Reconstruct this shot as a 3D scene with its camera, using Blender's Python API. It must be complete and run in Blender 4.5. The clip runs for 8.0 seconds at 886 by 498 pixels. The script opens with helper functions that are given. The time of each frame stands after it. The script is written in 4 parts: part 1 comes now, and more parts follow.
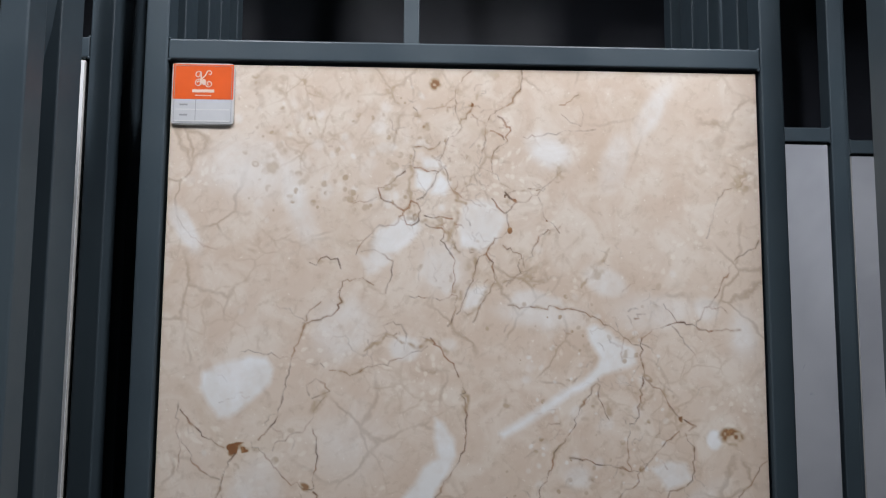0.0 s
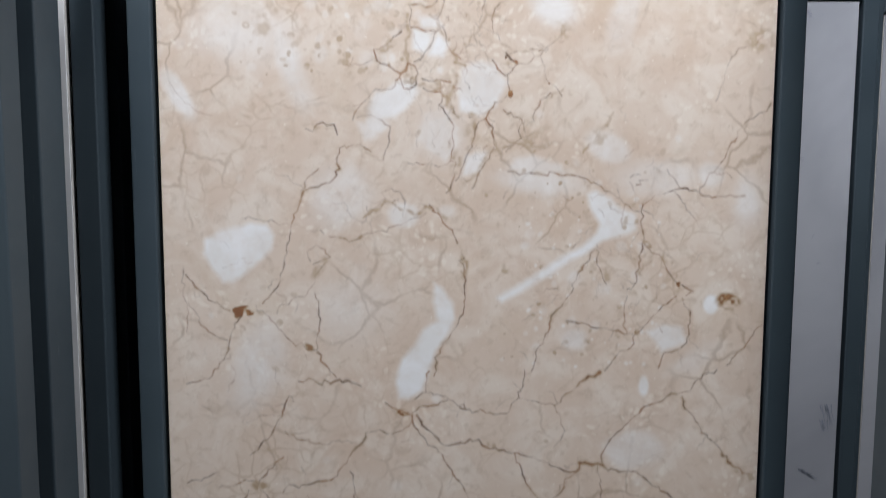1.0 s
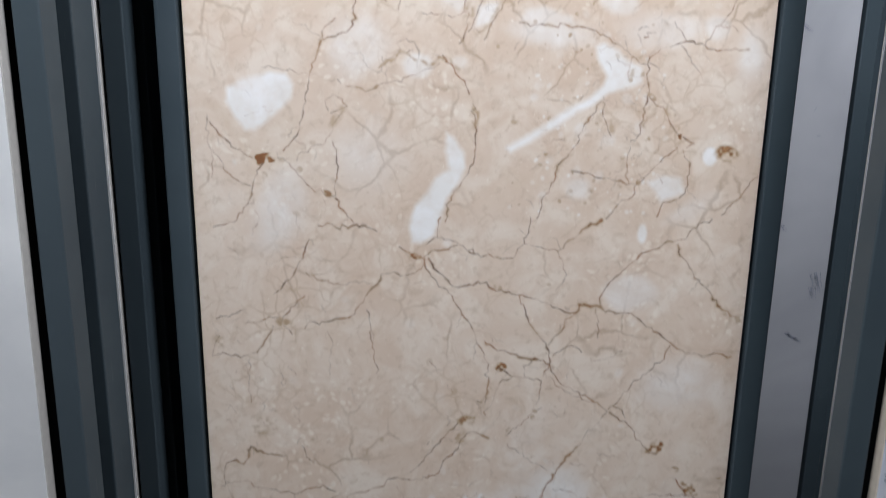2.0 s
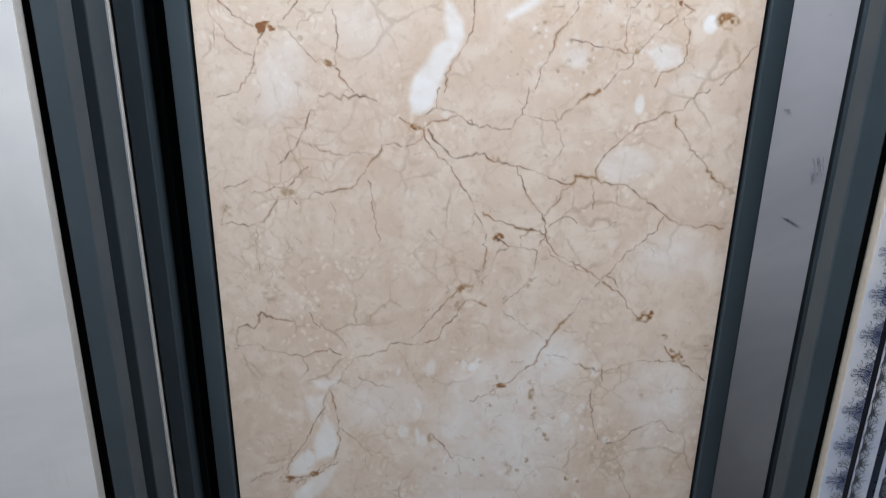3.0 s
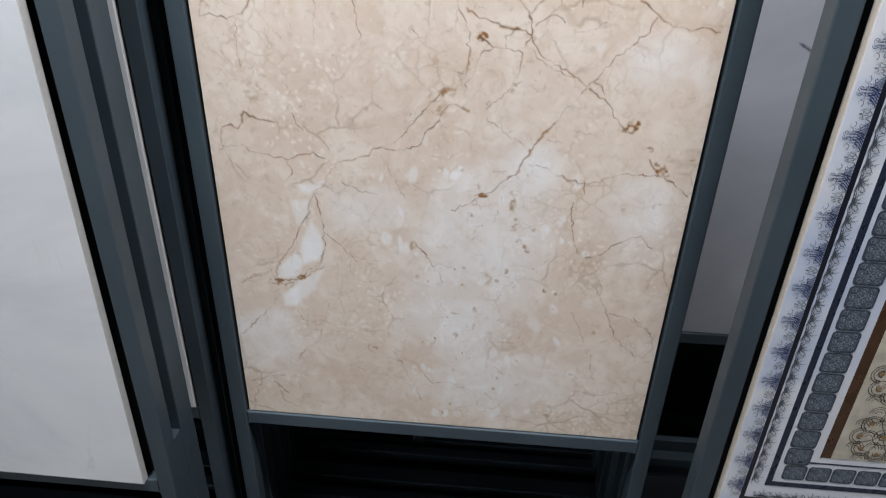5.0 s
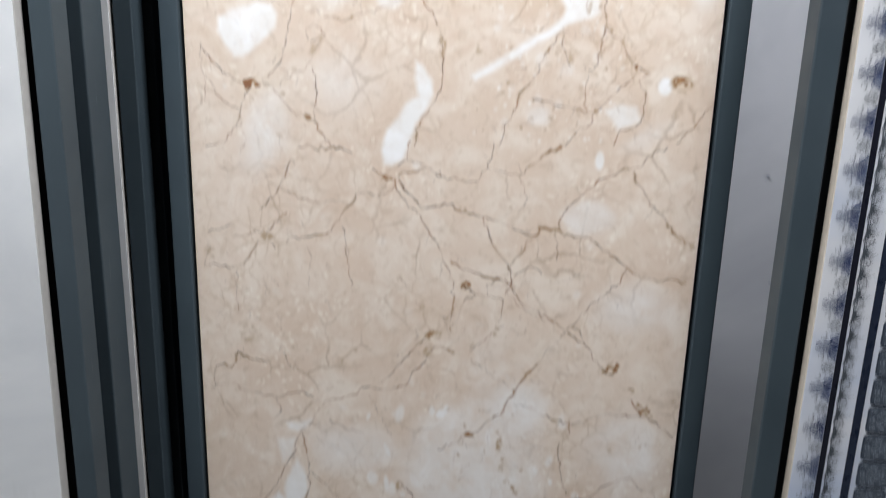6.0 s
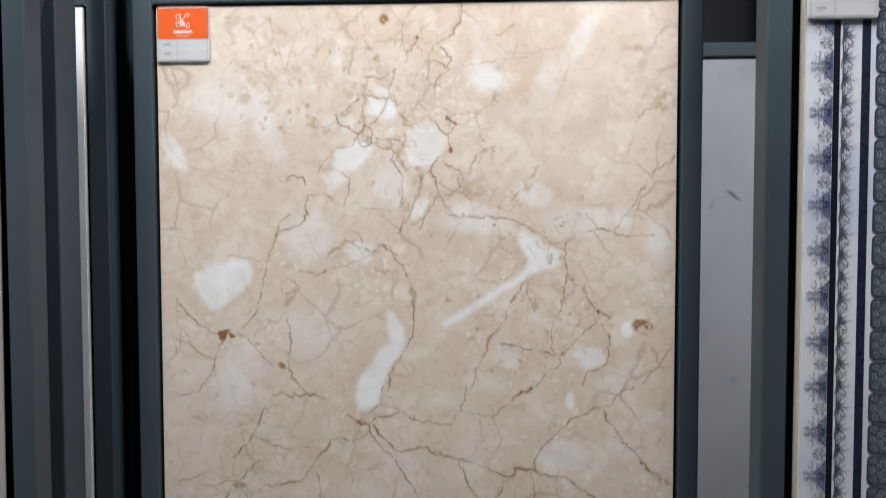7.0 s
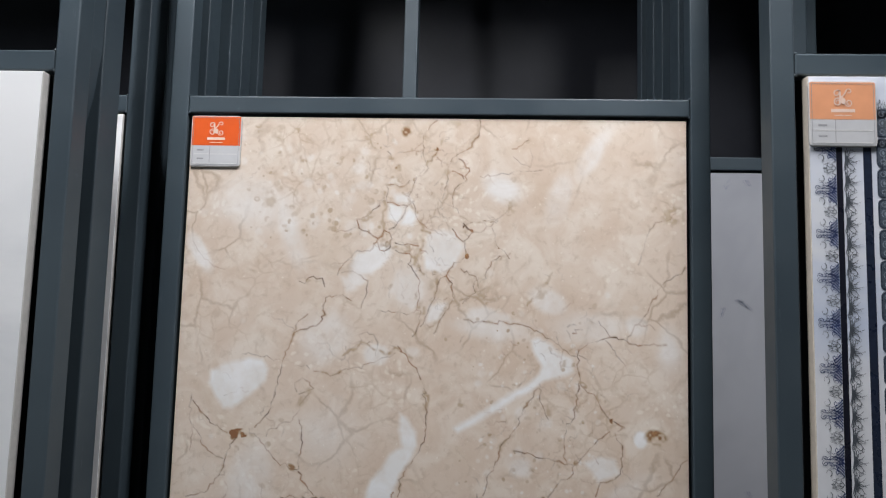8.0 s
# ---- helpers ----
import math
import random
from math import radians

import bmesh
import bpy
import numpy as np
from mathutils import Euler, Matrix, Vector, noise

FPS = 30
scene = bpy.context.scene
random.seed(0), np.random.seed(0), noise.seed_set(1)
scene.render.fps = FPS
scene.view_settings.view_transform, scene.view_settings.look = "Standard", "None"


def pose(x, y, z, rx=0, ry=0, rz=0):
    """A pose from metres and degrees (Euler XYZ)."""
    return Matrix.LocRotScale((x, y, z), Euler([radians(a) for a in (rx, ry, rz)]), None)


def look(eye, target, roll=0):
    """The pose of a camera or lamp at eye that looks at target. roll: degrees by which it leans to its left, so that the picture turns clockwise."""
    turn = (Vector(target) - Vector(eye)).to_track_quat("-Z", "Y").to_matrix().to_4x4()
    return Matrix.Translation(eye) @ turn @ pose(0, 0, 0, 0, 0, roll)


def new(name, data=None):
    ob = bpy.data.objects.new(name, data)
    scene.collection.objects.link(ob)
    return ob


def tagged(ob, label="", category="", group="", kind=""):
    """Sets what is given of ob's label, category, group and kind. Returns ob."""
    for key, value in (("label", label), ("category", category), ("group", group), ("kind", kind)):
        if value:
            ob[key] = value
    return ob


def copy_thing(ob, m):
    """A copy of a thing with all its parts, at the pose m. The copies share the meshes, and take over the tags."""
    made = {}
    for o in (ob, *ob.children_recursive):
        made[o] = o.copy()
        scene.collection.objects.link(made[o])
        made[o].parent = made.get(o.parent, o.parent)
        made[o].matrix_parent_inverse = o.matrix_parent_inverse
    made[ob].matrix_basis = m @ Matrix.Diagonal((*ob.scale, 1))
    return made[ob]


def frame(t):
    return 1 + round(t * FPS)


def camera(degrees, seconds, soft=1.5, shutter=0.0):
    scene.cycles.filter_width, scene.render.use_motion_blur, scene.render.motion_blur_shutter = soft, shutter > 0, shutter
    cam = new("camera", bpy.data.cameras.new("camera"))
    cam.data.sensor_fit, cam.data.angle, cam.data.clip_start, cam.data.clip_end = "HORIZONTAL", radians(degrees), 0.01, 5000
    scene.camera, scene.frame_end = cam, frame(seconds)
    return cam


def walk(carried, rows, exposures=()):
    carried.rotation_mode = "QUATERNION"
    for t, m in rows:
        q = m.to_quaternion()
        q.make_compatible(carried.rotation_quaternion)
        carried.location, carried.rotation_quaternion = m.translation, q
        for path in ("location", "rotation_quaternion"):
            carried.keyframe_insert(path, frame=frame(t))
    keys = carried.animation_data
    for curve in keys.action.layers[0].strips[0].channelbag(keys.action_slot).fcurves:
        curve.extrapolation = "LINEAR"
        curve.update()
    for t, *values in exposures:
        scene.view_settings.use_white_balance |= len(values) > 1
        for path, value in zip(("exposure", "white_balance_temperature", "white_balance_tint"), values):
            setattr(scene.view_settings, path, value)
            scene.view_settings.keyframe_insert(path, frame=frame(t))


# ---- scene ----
cam = camera(65.6, 8.0, soft=1.1, shutter=0.4)
PATH = [
    (0, (-0.046, -0.685, 1.402), (0.017, 1.306, 1.581), 0.4),
    (0.5, (-0.03, -0.68, 1.409), (-0.004, 1.319, 1.461), 0.9),
    (1, (-0.024, -0.679, 1.39), (-0.019, 1.313, 1.218), 0.2),
    (1.5, (-0.027, -0.705, 1.357), (-0.055, 1.278, 1.094), 0.7),
    (2, (-0.031, -0.726, 1.329), (-0.036, 1.229, 0.91), 0.8),
    (3.5, (0.004, -0.776, 1.271), (-0.072, 1.086, 0.546), 0.8),
    (4, (0.019, -0.786, 1.259), (-0.078, 1.044, 0.458), 1.1),
    (5.3, (0.055, -0.784, 1.209), (-0.061, 0.936, 0.195), 1.8),
    (5.5, (0.058, -0.786, 1.209), (-0.052, 1.016, 0.349), 1.8),
    (6, (0.07, -0.794, 1.265), (-0.088, 1.15, 0.818), 1.6),
    (6.5, (0.078, -0.799, 1.338), (-0.074, 1.184, 1.129), 1.2),
    (7, (0.068, -0.794, 1.4), (-0.018, 1.203, 1.322), -0.1),
    (7.5, (0.067, -0.805, 1.413), (-0.033, 1.19, 1.513), 0.1),
    (8, (0.058, -0.812, 1.415), (-0.049, 1.176, 1.601), 1.45),
]
EXPOSURES = [(0.0, -0.60, 6480, 9), (1.0, -0.40, 6450, 9), (2.0, 0.0, 6450, 9), (3.5, 0.38, 6480, 9), (4.0, 0.47, 6480, 9), (5.5, 0.74, 6580, 9), (6.0, 0.38, 6630, 8), (6.5, 0.0, 6680, 8), (7.0, -0.28, 6690, 7.5), (8.0, -0.50, 6680, 9)]
walk(cam, [(t, look(eye, target, roll)) for t, eye, target, roll in PATH], EXPOSURES)

# ---- world and light levels ----
world = bpy.data.worlds.new("showroom_world")
scene.world = world
world.use_nodes = True
world.node_tree.nodes["Background"].inputs[0].default_value = (0.55, 0.6, 0.7, 1)
world.node_tree.nodes["Background"].inputs[1].default_value = 0.05
PANEL_LIGHT = 20.0
COOL_FILL = 1.0
LAMP_SIZE = (0.07, 0.30)


# ---- material helpers ----
def srgb(r, g, b):
    return tuple((c / 255 / 12.92) if c / 255 <= 0.04045 else ((c / 255 + 0.055) / 1.055) ** 2.4 for c in (r, g, b)) + (1,)


class Nodes:
    """A short way to wire a Principled material."""
    def __init__(self, name, rough=0.5, metal=0.0, coat=0.0, spec=0.5):
        self.mat = bpy.data.materials.new(name)
        self.mat.use_nodes = True
        self.tree = self.mat.node_tree
        self.bsdf = self.tree.nodes["Principled BSDF"]
        self.bsdf.inputs["Roughness"].default_value = rough
        self.bsdf.inputs["Metallic"].default_value = metal
        self.bsdf.inputs["Coat Weight"].default_value = coat
        self.bsdf.inputs["Coat Roughness"].default_value = 0.08
        self.bsdf.inputs["Specular IOR Level"].default_value = spec
        self.coords = self.add("ShaderNodeTexCoord").outputs["Object"]

    def add(self, kind, **settings):
        node = self.tree.nodes.new(kind)
        for key, value in settings.items():
            setattr(node, key, value)
        return node

    def put(self, socket, value):
        if isinstance(value, bpy.types.NodeSocket):
            self.tree.links.new(value, socket)
        else:
            socket.default_value = value

    def noise(self, scale, detail=3, rough=0.55, warp=0.0, vec=None):
        n = self.add("ShaderNodeTexNoise")
        self.put(n.inputs["Vector"], vec or self.coords)
        n.inputs["Scale"].default_value, n.inputs["Detail"].default_value = scale, detail
        n.inputs["Roughness"].default_value, n.inputs["Distortion"].default_value = rough, warp
        return n.outputs["Fac"]

    def ramp(self, value, stops):
        n = self.add("ShaderNodeMapRange", interpolation_type="SMOOTHSTEP")
        self.put(n.inputs["Value"], value)
        for i, s in enumerate(stops):
            n.inputs[1 + i].default_value = s
        return n.outputs["Result"]

    def mix(self, fac, a, b, blend="MIX"):
        n = self.add("ShaderNodeMix", data_type="RGBA", blend_type=blend)
        self.put(n.inputs["Factor"], fac)
        self.put(n.inputs[6], a)
        self.put(n.inputs[7], b)
        return n.outputs[2]

    def math(self, op, a, b=0.0):
        n = self.add("ShaderNodeMath", operation=op, use_clamp=False)
        self.put(n.inputs[0], a)
        self.put(n.inputs[1], b)
        return n.outputs[0]

    def stretch(self, x, y, z):
        n = self.add("ShaderNodeMapping")
        self.put(n.inputs["Vector"], self.coords)
        n.inputs["Scale"].default_value = (x, y, z)
        return n.outputs[0]

    def bump(self, height, strength, distance=0.001):
        n = self.add("ShaderNodeBump")
        n.inputs["Strength"].default_value, n.inputs["Distance"].default_value = strength, distance
        self.put(n.inputs["Height"], height)
        self.put(self.bsdf.inputs["Normal"], n.outputs[0])

    def colour(self, value):
        self.put(self.bsdf.inputs["Base Color"], value)
        return self

    def rough(self, value):
        self.put(self.bsdf.inputs["Roughness"], value)
        return self


def steel_paint():
    m = Nodes("grey_blue_satin_paint", rough=0.45, spec=0.38)
    cloud = m.noise(4.0, 3)
    grain = m.noise(420.0, 2)
    info = m.add("ShaderNodeObjectInfo").outputs["Random"]
    base = m.mix(m.ramp(cloud, (0.35, 0.65, 0, 1)), (0.040, 0.056, 0.069, 1), (0.053, 0.073, 0.087, 1))
    base = m.mix(m.math("MULTIPLY", info, 0.25), base, (0.034, 0.052, 0.064, 1))
    scuff = m.ramp(m.noise(1.0, 5, 0.7, vec=m.stretch(60, 60, 9)), (0.66, 0.74, 0, 0.25))
    m.colour(m.mix(scuff, base, (0.16, 0.19, 0.2, 1)))
    m.rough(m.ramp(m.noise(14.0, 4), (0.3, 0.7, 0.38, 0.54)))
    m.bump(m.math("ADD", m.math("MULTIPLY", grain, 0.35), m.noise(70.0, 3)), 0.12, 0.0006)
    return m.mat


def plain(name, colour, rough=0.5, spread=0.12, scale=30.0, metal=0.0, coat=0.0, spec=0.5):
    m = Nodes(name, rough, metal, coat, spec)
    dark = tuple(c * (1 - spread) for c in colour[:3]) + (1,)
    m.colour(m.mix(m.ramp(m.noise(scale, 4), (0.3, 0.7, 0, 1)), dark, colour))
    m.rough(m.ramp(m.noise(scale * 0.4, 3), (0.3, 0.7, rough * 0.85, min(1, rough * 1.15))))
    return m.mat


def printed_marble():
    """Cream marble print: the veins, patches and stains come from the face's own pattern; grain and clouds from noise."""
    m = Nodes("cream_marble_glaze", rough=0.32, coat=0.2, spec=0.5)
    pattern = m.add("ShaderNodeAttribute", attribute_name="pattern").outputs["Color"]
    split = m.add("ShaderNodeSeparateColor")
    m.put(split.inputs[0], pattern)
    vein_, patch_, stain_ = split.outputs
    big = m.ramp(m.noise(5.5, 5, 0.6, 0.6), (0.36, 0.66, 0, 1))
    mid = m.ramp(m.noise(21.0, 6, 0.62, 0.8), (0.4, 0.68, 0, 1))
    fine = m.ramp(m.noise(85.0, 5, 0.65, 0.5), (0.5, 0.72, 0, 1))
    speck = m.ramp(m.noise(190.0, 3, 0.6), (0.62, 0.74, 0, 1))
    col = m.mix(big, (0.65, 0.52, 0.415, 1), (0.70, 0.585, 0.485, 1))
    col = m.mix(m.math("MULTIPLY", mid, 0.6), col, (0.79, 0.715, 0.63, 1))
    tan = m.ramp(m.noise(11.0, 6, 0.6, 1.2), (0.54, 0.76, 0, 0.3))
    col = m.mix(tan, col, (0.55, 0.41, 0.275, 1))
    col = m.mix(m.math("MULTIPLY", fine, 0.4), col, (0.47, 0.355, 0.25, 1))
    col = m.mix(m.math("MULTIPLY", speck, 0.55), col, (0.85, 0.79, 0.71, 1))
    # thin hair veins between the main ones
    cell = m.add("ShaderNodeTexVoronoi", feature="DISTANCE_TO_EDGE")
    shift = m.add("ShaderNodeMix", data_type="VECTOR")
    m.put(shift.inputs[0], 0.055)
    m.put(shift.inputs[4], m.coords)
    warp = m.add("ShaderNodeTexNoise")
    m.put(warp.inputs["Vector"], m.coords)
    warp.inputs["Scale"].default_value, warp.inputs["Detail"].default_value = 14.0, 5
    m.put(shift.inputs[5], warp.outputs["Color"])
    m.put(cell.inputs["Vector"], shift.outputs[1])
    cell.inputs["Scale"].default_value = 17.0
    hair = m.ramp(cell.outputs["Distance"], (0.0, 0.045, 1, 0))
    gate = m.ramp(m.noise(9.0, 3), (0.48, 0.64, 0, 0.5))
    col = m.mix(m.math("MULTIPLY", hair, gate), col, (0.35, 0.24, 0.145, 1))
    web = m.add("ShaderNodeTexVoronoi", feature="DISTANCE_TO_EDGE")
    m.put(web.inputs["Vector"], shift.outputs[1])
    web.inputs["Scale"].default_value = 46.0
    crack = m.ramp(web.outputs["Distance"], (0.0, 0.09, 1, 0))
    zone = m.ramp(m.noise(6.5, 4, 0.6), (0.50, 0.66, 0, 0.42))
    col = m.mix(m.math("MULTIPLY", crack, zone), col, (0.44, 0.31, 0.19, 1))
    pebble = m.add("ShaderNodeTexVoronoi")
    m.put(pebble.inputs["Vector"], shift.outputs[1])
    pebble.inputs["Scale"].default_value = 105.0
    grains = m.math("MULTIPLY", m.ramp(pebble.outputs["Distance"], (0.18, 0.42, 0.75, 0)), m.ramp(m.noise(8.0, 3, 0.6, 0.4), (0.50, 0.62, 0, 0.6)))
    col = m.mix(grains, col, (0.86, 0.80, 0.71, 1))
    col = m.mix(patch_, col, m.mix(mid, (0.81, 0.80, 0.78, 1), (0.87, 0.87, 0.875, 1)))
    tawny = m.mix(fine, (0.42, 0.30, 0.185, 1), (0.53, 0.405, 0.265, 1))
    brown = m.mix(m.ramp(stain_, (0.58, 0.95, 0, 1)), tawny, m.mix(fine, (0.23, 0.095, 0.035, 1), (0.42, 0.22, 0.09, 1)))
    col = m.mix(m.ramp(stain_, (0.05, 0.85, 0, 1)), col, brown)
    ink = m.mix(m.ramp(m.noise(40.0, 3), (0.4, 0.62, 0, 1)), (0.120, 0.072, 0.045, 1), (0.33, 0.160, 0.078, 1))
    broken = m.math("MULTIPLY", vein_, m.ramp(m.noise(60.0, 4), (0.32, 0.56, 0.45, 1)))
    m.colour(m.mix(broken, col, ink))
    m.rough(m.ramp(m.noise(7.0, 3), (0.3, 0.7, 0.29, 0.37)))
    m.bump(m.noise(28.0, 2), 0.03, 0.0006)
    return m.mat


def white_marble(name, base, veil, streak, amount, rough):
    m = Nodes(name, rough, coat=0.3)
    soft = m.ramp(m.noise(1.0, 5, 0.6, 0.8, m.stretch(2.2, 2.2, 4.5)), (0.35, 0.68, 0, 1))
    col = m.mix(soft, base, veil)
    line = m.noise(1.0, 6, 0.55, 1.6, m.stretch(3.0, 3.0, 1.4))
    ridge = m.ramp(m.math("ABSOLUTE", m.math("SUBTRACT", line, 0.5)), (0.0, 0.012, amount, 0))
    gate = m.ramp(m.noise(3.5, 3), (0.5, 0.62, 0, 1))
    m.colour(m.mix(m.math("MULTIPLY", ridge, gate), col, streak))
    m.bump(m.noise(24.0, 2), 0.03, 0.0006)
    return m.mat


def blotched_white():
    """White marble print with short blue-grey blotches."""
    m = Nodes("blue_grey_blotched_glaze", 0.05, coat=0.5)
    soft = m.ramp(m.noise(3.0, 4, 0.6, 0.5), (0.35, 0.68, 0, 1))
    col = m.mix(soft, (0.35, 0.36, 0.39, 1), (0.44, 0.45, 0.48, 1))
    blot = m.ramp(m.noise(1.0, 5, 0.6, 1.4, m.stretch(26, 26, 15)), (0.66, 0.73, 0, 0.75))
    gate = m.ramp(m.noise(5.0, 2), (0.5, 0.6, 0, 1))
    m.colour(m.mix(m.math("MULTIPLY", blot, gate), col, (0.19, 0.22, 0.30, 1)))
    m.bump(m.noise(24.0, 2), 0.03, 0.0006)
    return m.mat


def glow(name, colour, strength):
    m = Nodes(name, 0.6)
    m.colour(colour)
    m.put(m.bsdf.inputs["Emission Color"], colour)
    m.bsdf.inputs["Emission Strength"].default_value = strength
    return m.mat


STEEL = steel_paint()
BLACK = plain("black_board", (0.026, 0.028, 0.036, 1), 0.45, 0.3, 6.0, spec=0.25)
BACKING = plain("dark_backing_board", (0.012, 0.012, 0.014, 1), 0.7)
MARBLE = printed_marble()
CREAM_BODY = plain("cream_tile_body", (0.70, 0.62, 0.52, 1), 0.6, 0.1, 120.0)
GREY_BODY = plain("pale_tile_body", (0.55, 0.53, 0.50, 1), 0.6, 0.1, 120.0)
SOFT_WHITE = white_marble("soft_white_glaze", (0.86, 0.86, 0.86, 1), (0.72, 0.73, 0.745, 1), (0.60, 0.60, 0.56, 1), 0.35, 0.2)
BLOTCHED = blotched_white()
PALE_GLAZE = white_marble("pale_blue_white_glaze", (0.76, 0.765, 0.79, 1), (0.54, 0.60, 0.73, 1), (0.66, 0.66, 0.67, 1), 0.3, 0.22)
NAVY = plain("navy_print", (0.020, 0.028, 0.052, 1), 0.3, 0.3, 200.0)
BLUE_INK = plain("blue_ink_print", (0.030, 0.055, 0.165, 1), 0.3, 0.45, 90.0)
GREY_INK = plain("grey_green_ink_print", (0.11, 0.125, 0.145, 1), 0.35, 0.4, 90.0)
NIGHT = plain("near_black_print", (0.012, 0.013, 0.022, 1), 0.3)
SLATE = plain("slate_blue_print", (0.085, 0.105, 0.135, 1), 0.3, 0.35, 260.0)
LACE = plain("pale_lace_print", (0.30, 0.34, 0.40, 1), 0.3, 0.3, 200.0)
BROWN = plain("brown_print", (0.085, 0.04, 0.018, 1), 0.3, 0.35, 60.0)
GOLD = plain("beige_gold_print", (0.62, 0.56, 0.45, 1), 0.3, 0.25, 45.0)
GOLD_LINE = plain("dark_brown_line_print", (0.07, 0.05, 0.035, 1), 0.3)
OCHRE = plain("ochre_print", (0.36, 0.23, 0.10, 1), 0.3, 0.3, 80.0)
ORANGE = plain("orange_card", (0.80, 0.115, 0.018, 1), 0.35, 0.06, 40.0, coat=0.3)
# paler copy of the orange card; the glare is put into its colour
GLARE_ORANGE = plain("glare_orange_card", (0.80, 0.36, 0.19, 1), 0.35, 0.08, 40.0, coat=0.3)
CARD = plain("pale_grey_card", (0.56, 0.56, 0.57, 1), 0.4, 0.06, 40.0, coat=0.3)
CARD_WHITE = plain("white_print", (0.68, 0.67, 0.66, 1), 0.4)
CARD_MARK = plain("pale_peach_print", (0.80, 0.60, 0.50, 1), 0.4)
CARD_GREY = plain("grey_print", (0.33, 0.33, 0.34, 1), 0.4)
SLEEVE = plain("clear_plastic_rim", (0.62, 0.60, 0.58, 1), 0.12, 0.1, 60.0, coat=0.6)
# unseen room surfaces, toned dark to limit bounce light and reflections
WALL_PAINT = plain("grey_wall_paint", (0.18, 0.18, 0.18, 1), 0.8, 0.06, 3.0)
CEILING_PAINT = plain("grey_ceiling_paint", (0.3, 0.3, 0.3, 1), 0.85, 0.05, 3.0)
FLOOR_GLAZE = white_marble("toned_floor_glaze", (0.17, 0.168, 0.165, 1), (0.14, 0.138, 0.135, 1), (0.11, 0.11, 0.108, 1), 0.4, 0.25)
DIFFUSER = glow("lit_diffuser", (0.97, 0.98, 1.0, 1), PANEL_LIGHT)
# unseen glowing sheet added for cool light and sheen from the left
FILL_GLOW = glow("cool_fill_glow", (0.80, 0.90, 1.0, 1), COOL_FILL)
WHITE_METAL = plain("white_painted_metal", (0.75, 0.75, 0.74, 1), 0.4)


# ---- mesh helpers ----
def box(bm, x0, x1, y0, y1, z0, z1, bevel=0.0, segments=2):
    made = bmesh.ops.create_cube(bm, size=1.0)["verts"]
    for v in made:
        v.co = Vector(((x0 + x1) / 2 + v.co.x * (x1 - x0), (y0 + y1) / 2 + v.co.y * (y1 - y0), (z0 + z1) / 2 + v.co.z * (z1 - z0)))
    if bevel:
        edges = list({e for v in made for e in v.link_edges})
        bmesh.ops.bevel(bm, geom=edges, offset=bevel, segments=segments, affect="EDGES", profile=0.5)
    return bm


def one_box(*sizes, bevel=0.0, segments=2):
    return box(bmesh.new(), *sizes, bevel=bevel, segments=segments)


def mesh_of(name, bm, *materials):
    me = bpy.data.meshes.new(name)
    bm.normal_update()
    bm.to_mesh(me)
    bm.free()
    for material in materials:
        me.materials.append(material)
    for poly in me.polygons:
        poly.use_smooth = False
    return me


def part(name, bm, material, parent=None, label=""):
    """Links a bmesh as one mesh object under a thing or a part."""
    materials = material if isinstance(material, tuple) else (material,)
    ob = new(name, mesh_of(name, bm, *materials))
    if parent:
        ob.parent = parent
    return tagged(ob, label)


def ribbon(bm, points, width, y, slot=0, taper=False, closed=False):
    """A flat printed line through points (x, z), lying at depth y and facing the front."""
    n = len(points)
    left, right = [], []
    for i, (x, z) in enumerate(points):
        a = points[i - 1] if i or closed else points[0]
        b = points[(i + 1) % n] if i + 1 < n or closed else points[-1]
        dx, dz = b[0] - a[0], b[1] - a[1]
        size = math.hypot(dx, dz) or 1.0
        w = width / 2 * ((1 - 0.8 * i / (n - 1)) if taper else 1.0)
        left.append(bm.verts.new((x - dz / size * w, y, z + dx / size * w)))
        right.append(bm.verts.new((x + dz / size * w, y, z - dx / size * w)))
    for i in range(n if closed else n - 1):
        j = (i + 1) % n
        f = bm.faces.new((left[i], right[i], right[j], left[j]))
        f.material_index = slot


def spiral(cx, cz, r0, r1, a0, turns, steps=16):
    return [(cx + (r0 + (r1 - r0) * i / steps) * math.cos(a0 + turns * 2 * math.pi * i / steps),
             cz + (r0 + (r1 - r0) * i / steps) * math.sin(a0 + turns * 2 * math.pi * i / steps)) for i in range(steps + 1)]


def disc(bm, cx, cz, rx, rz, y, slot=0, steps=12, turn=0.0):
    c, s = math.cos(turn), math.sin(turn)
    ring = [(rx * math.cos(2 * math.pi * i / steps), rz * math.sin(2 * math.pi * i / steps)) for i in range(steps)]
    f = bm.faces.new([bm.verts.new((cx + c * a - s * b, y, cz + s * a + c * b)) for a, b in ring])
    f.material_index = slot


# ---- the room ----
# ceiling is unseen; its low height steepens the light down the tiles
ROOM = dict(x0=-4.0, x1=4.2, y0=-3.8, y1=0.9, z1=2.46)
T = 0.12


def slab(name, sizes, material, label, category):
    ob = part(name, one_box(*sizes), material)
    return tagged(ob, label, category, kind="structure")


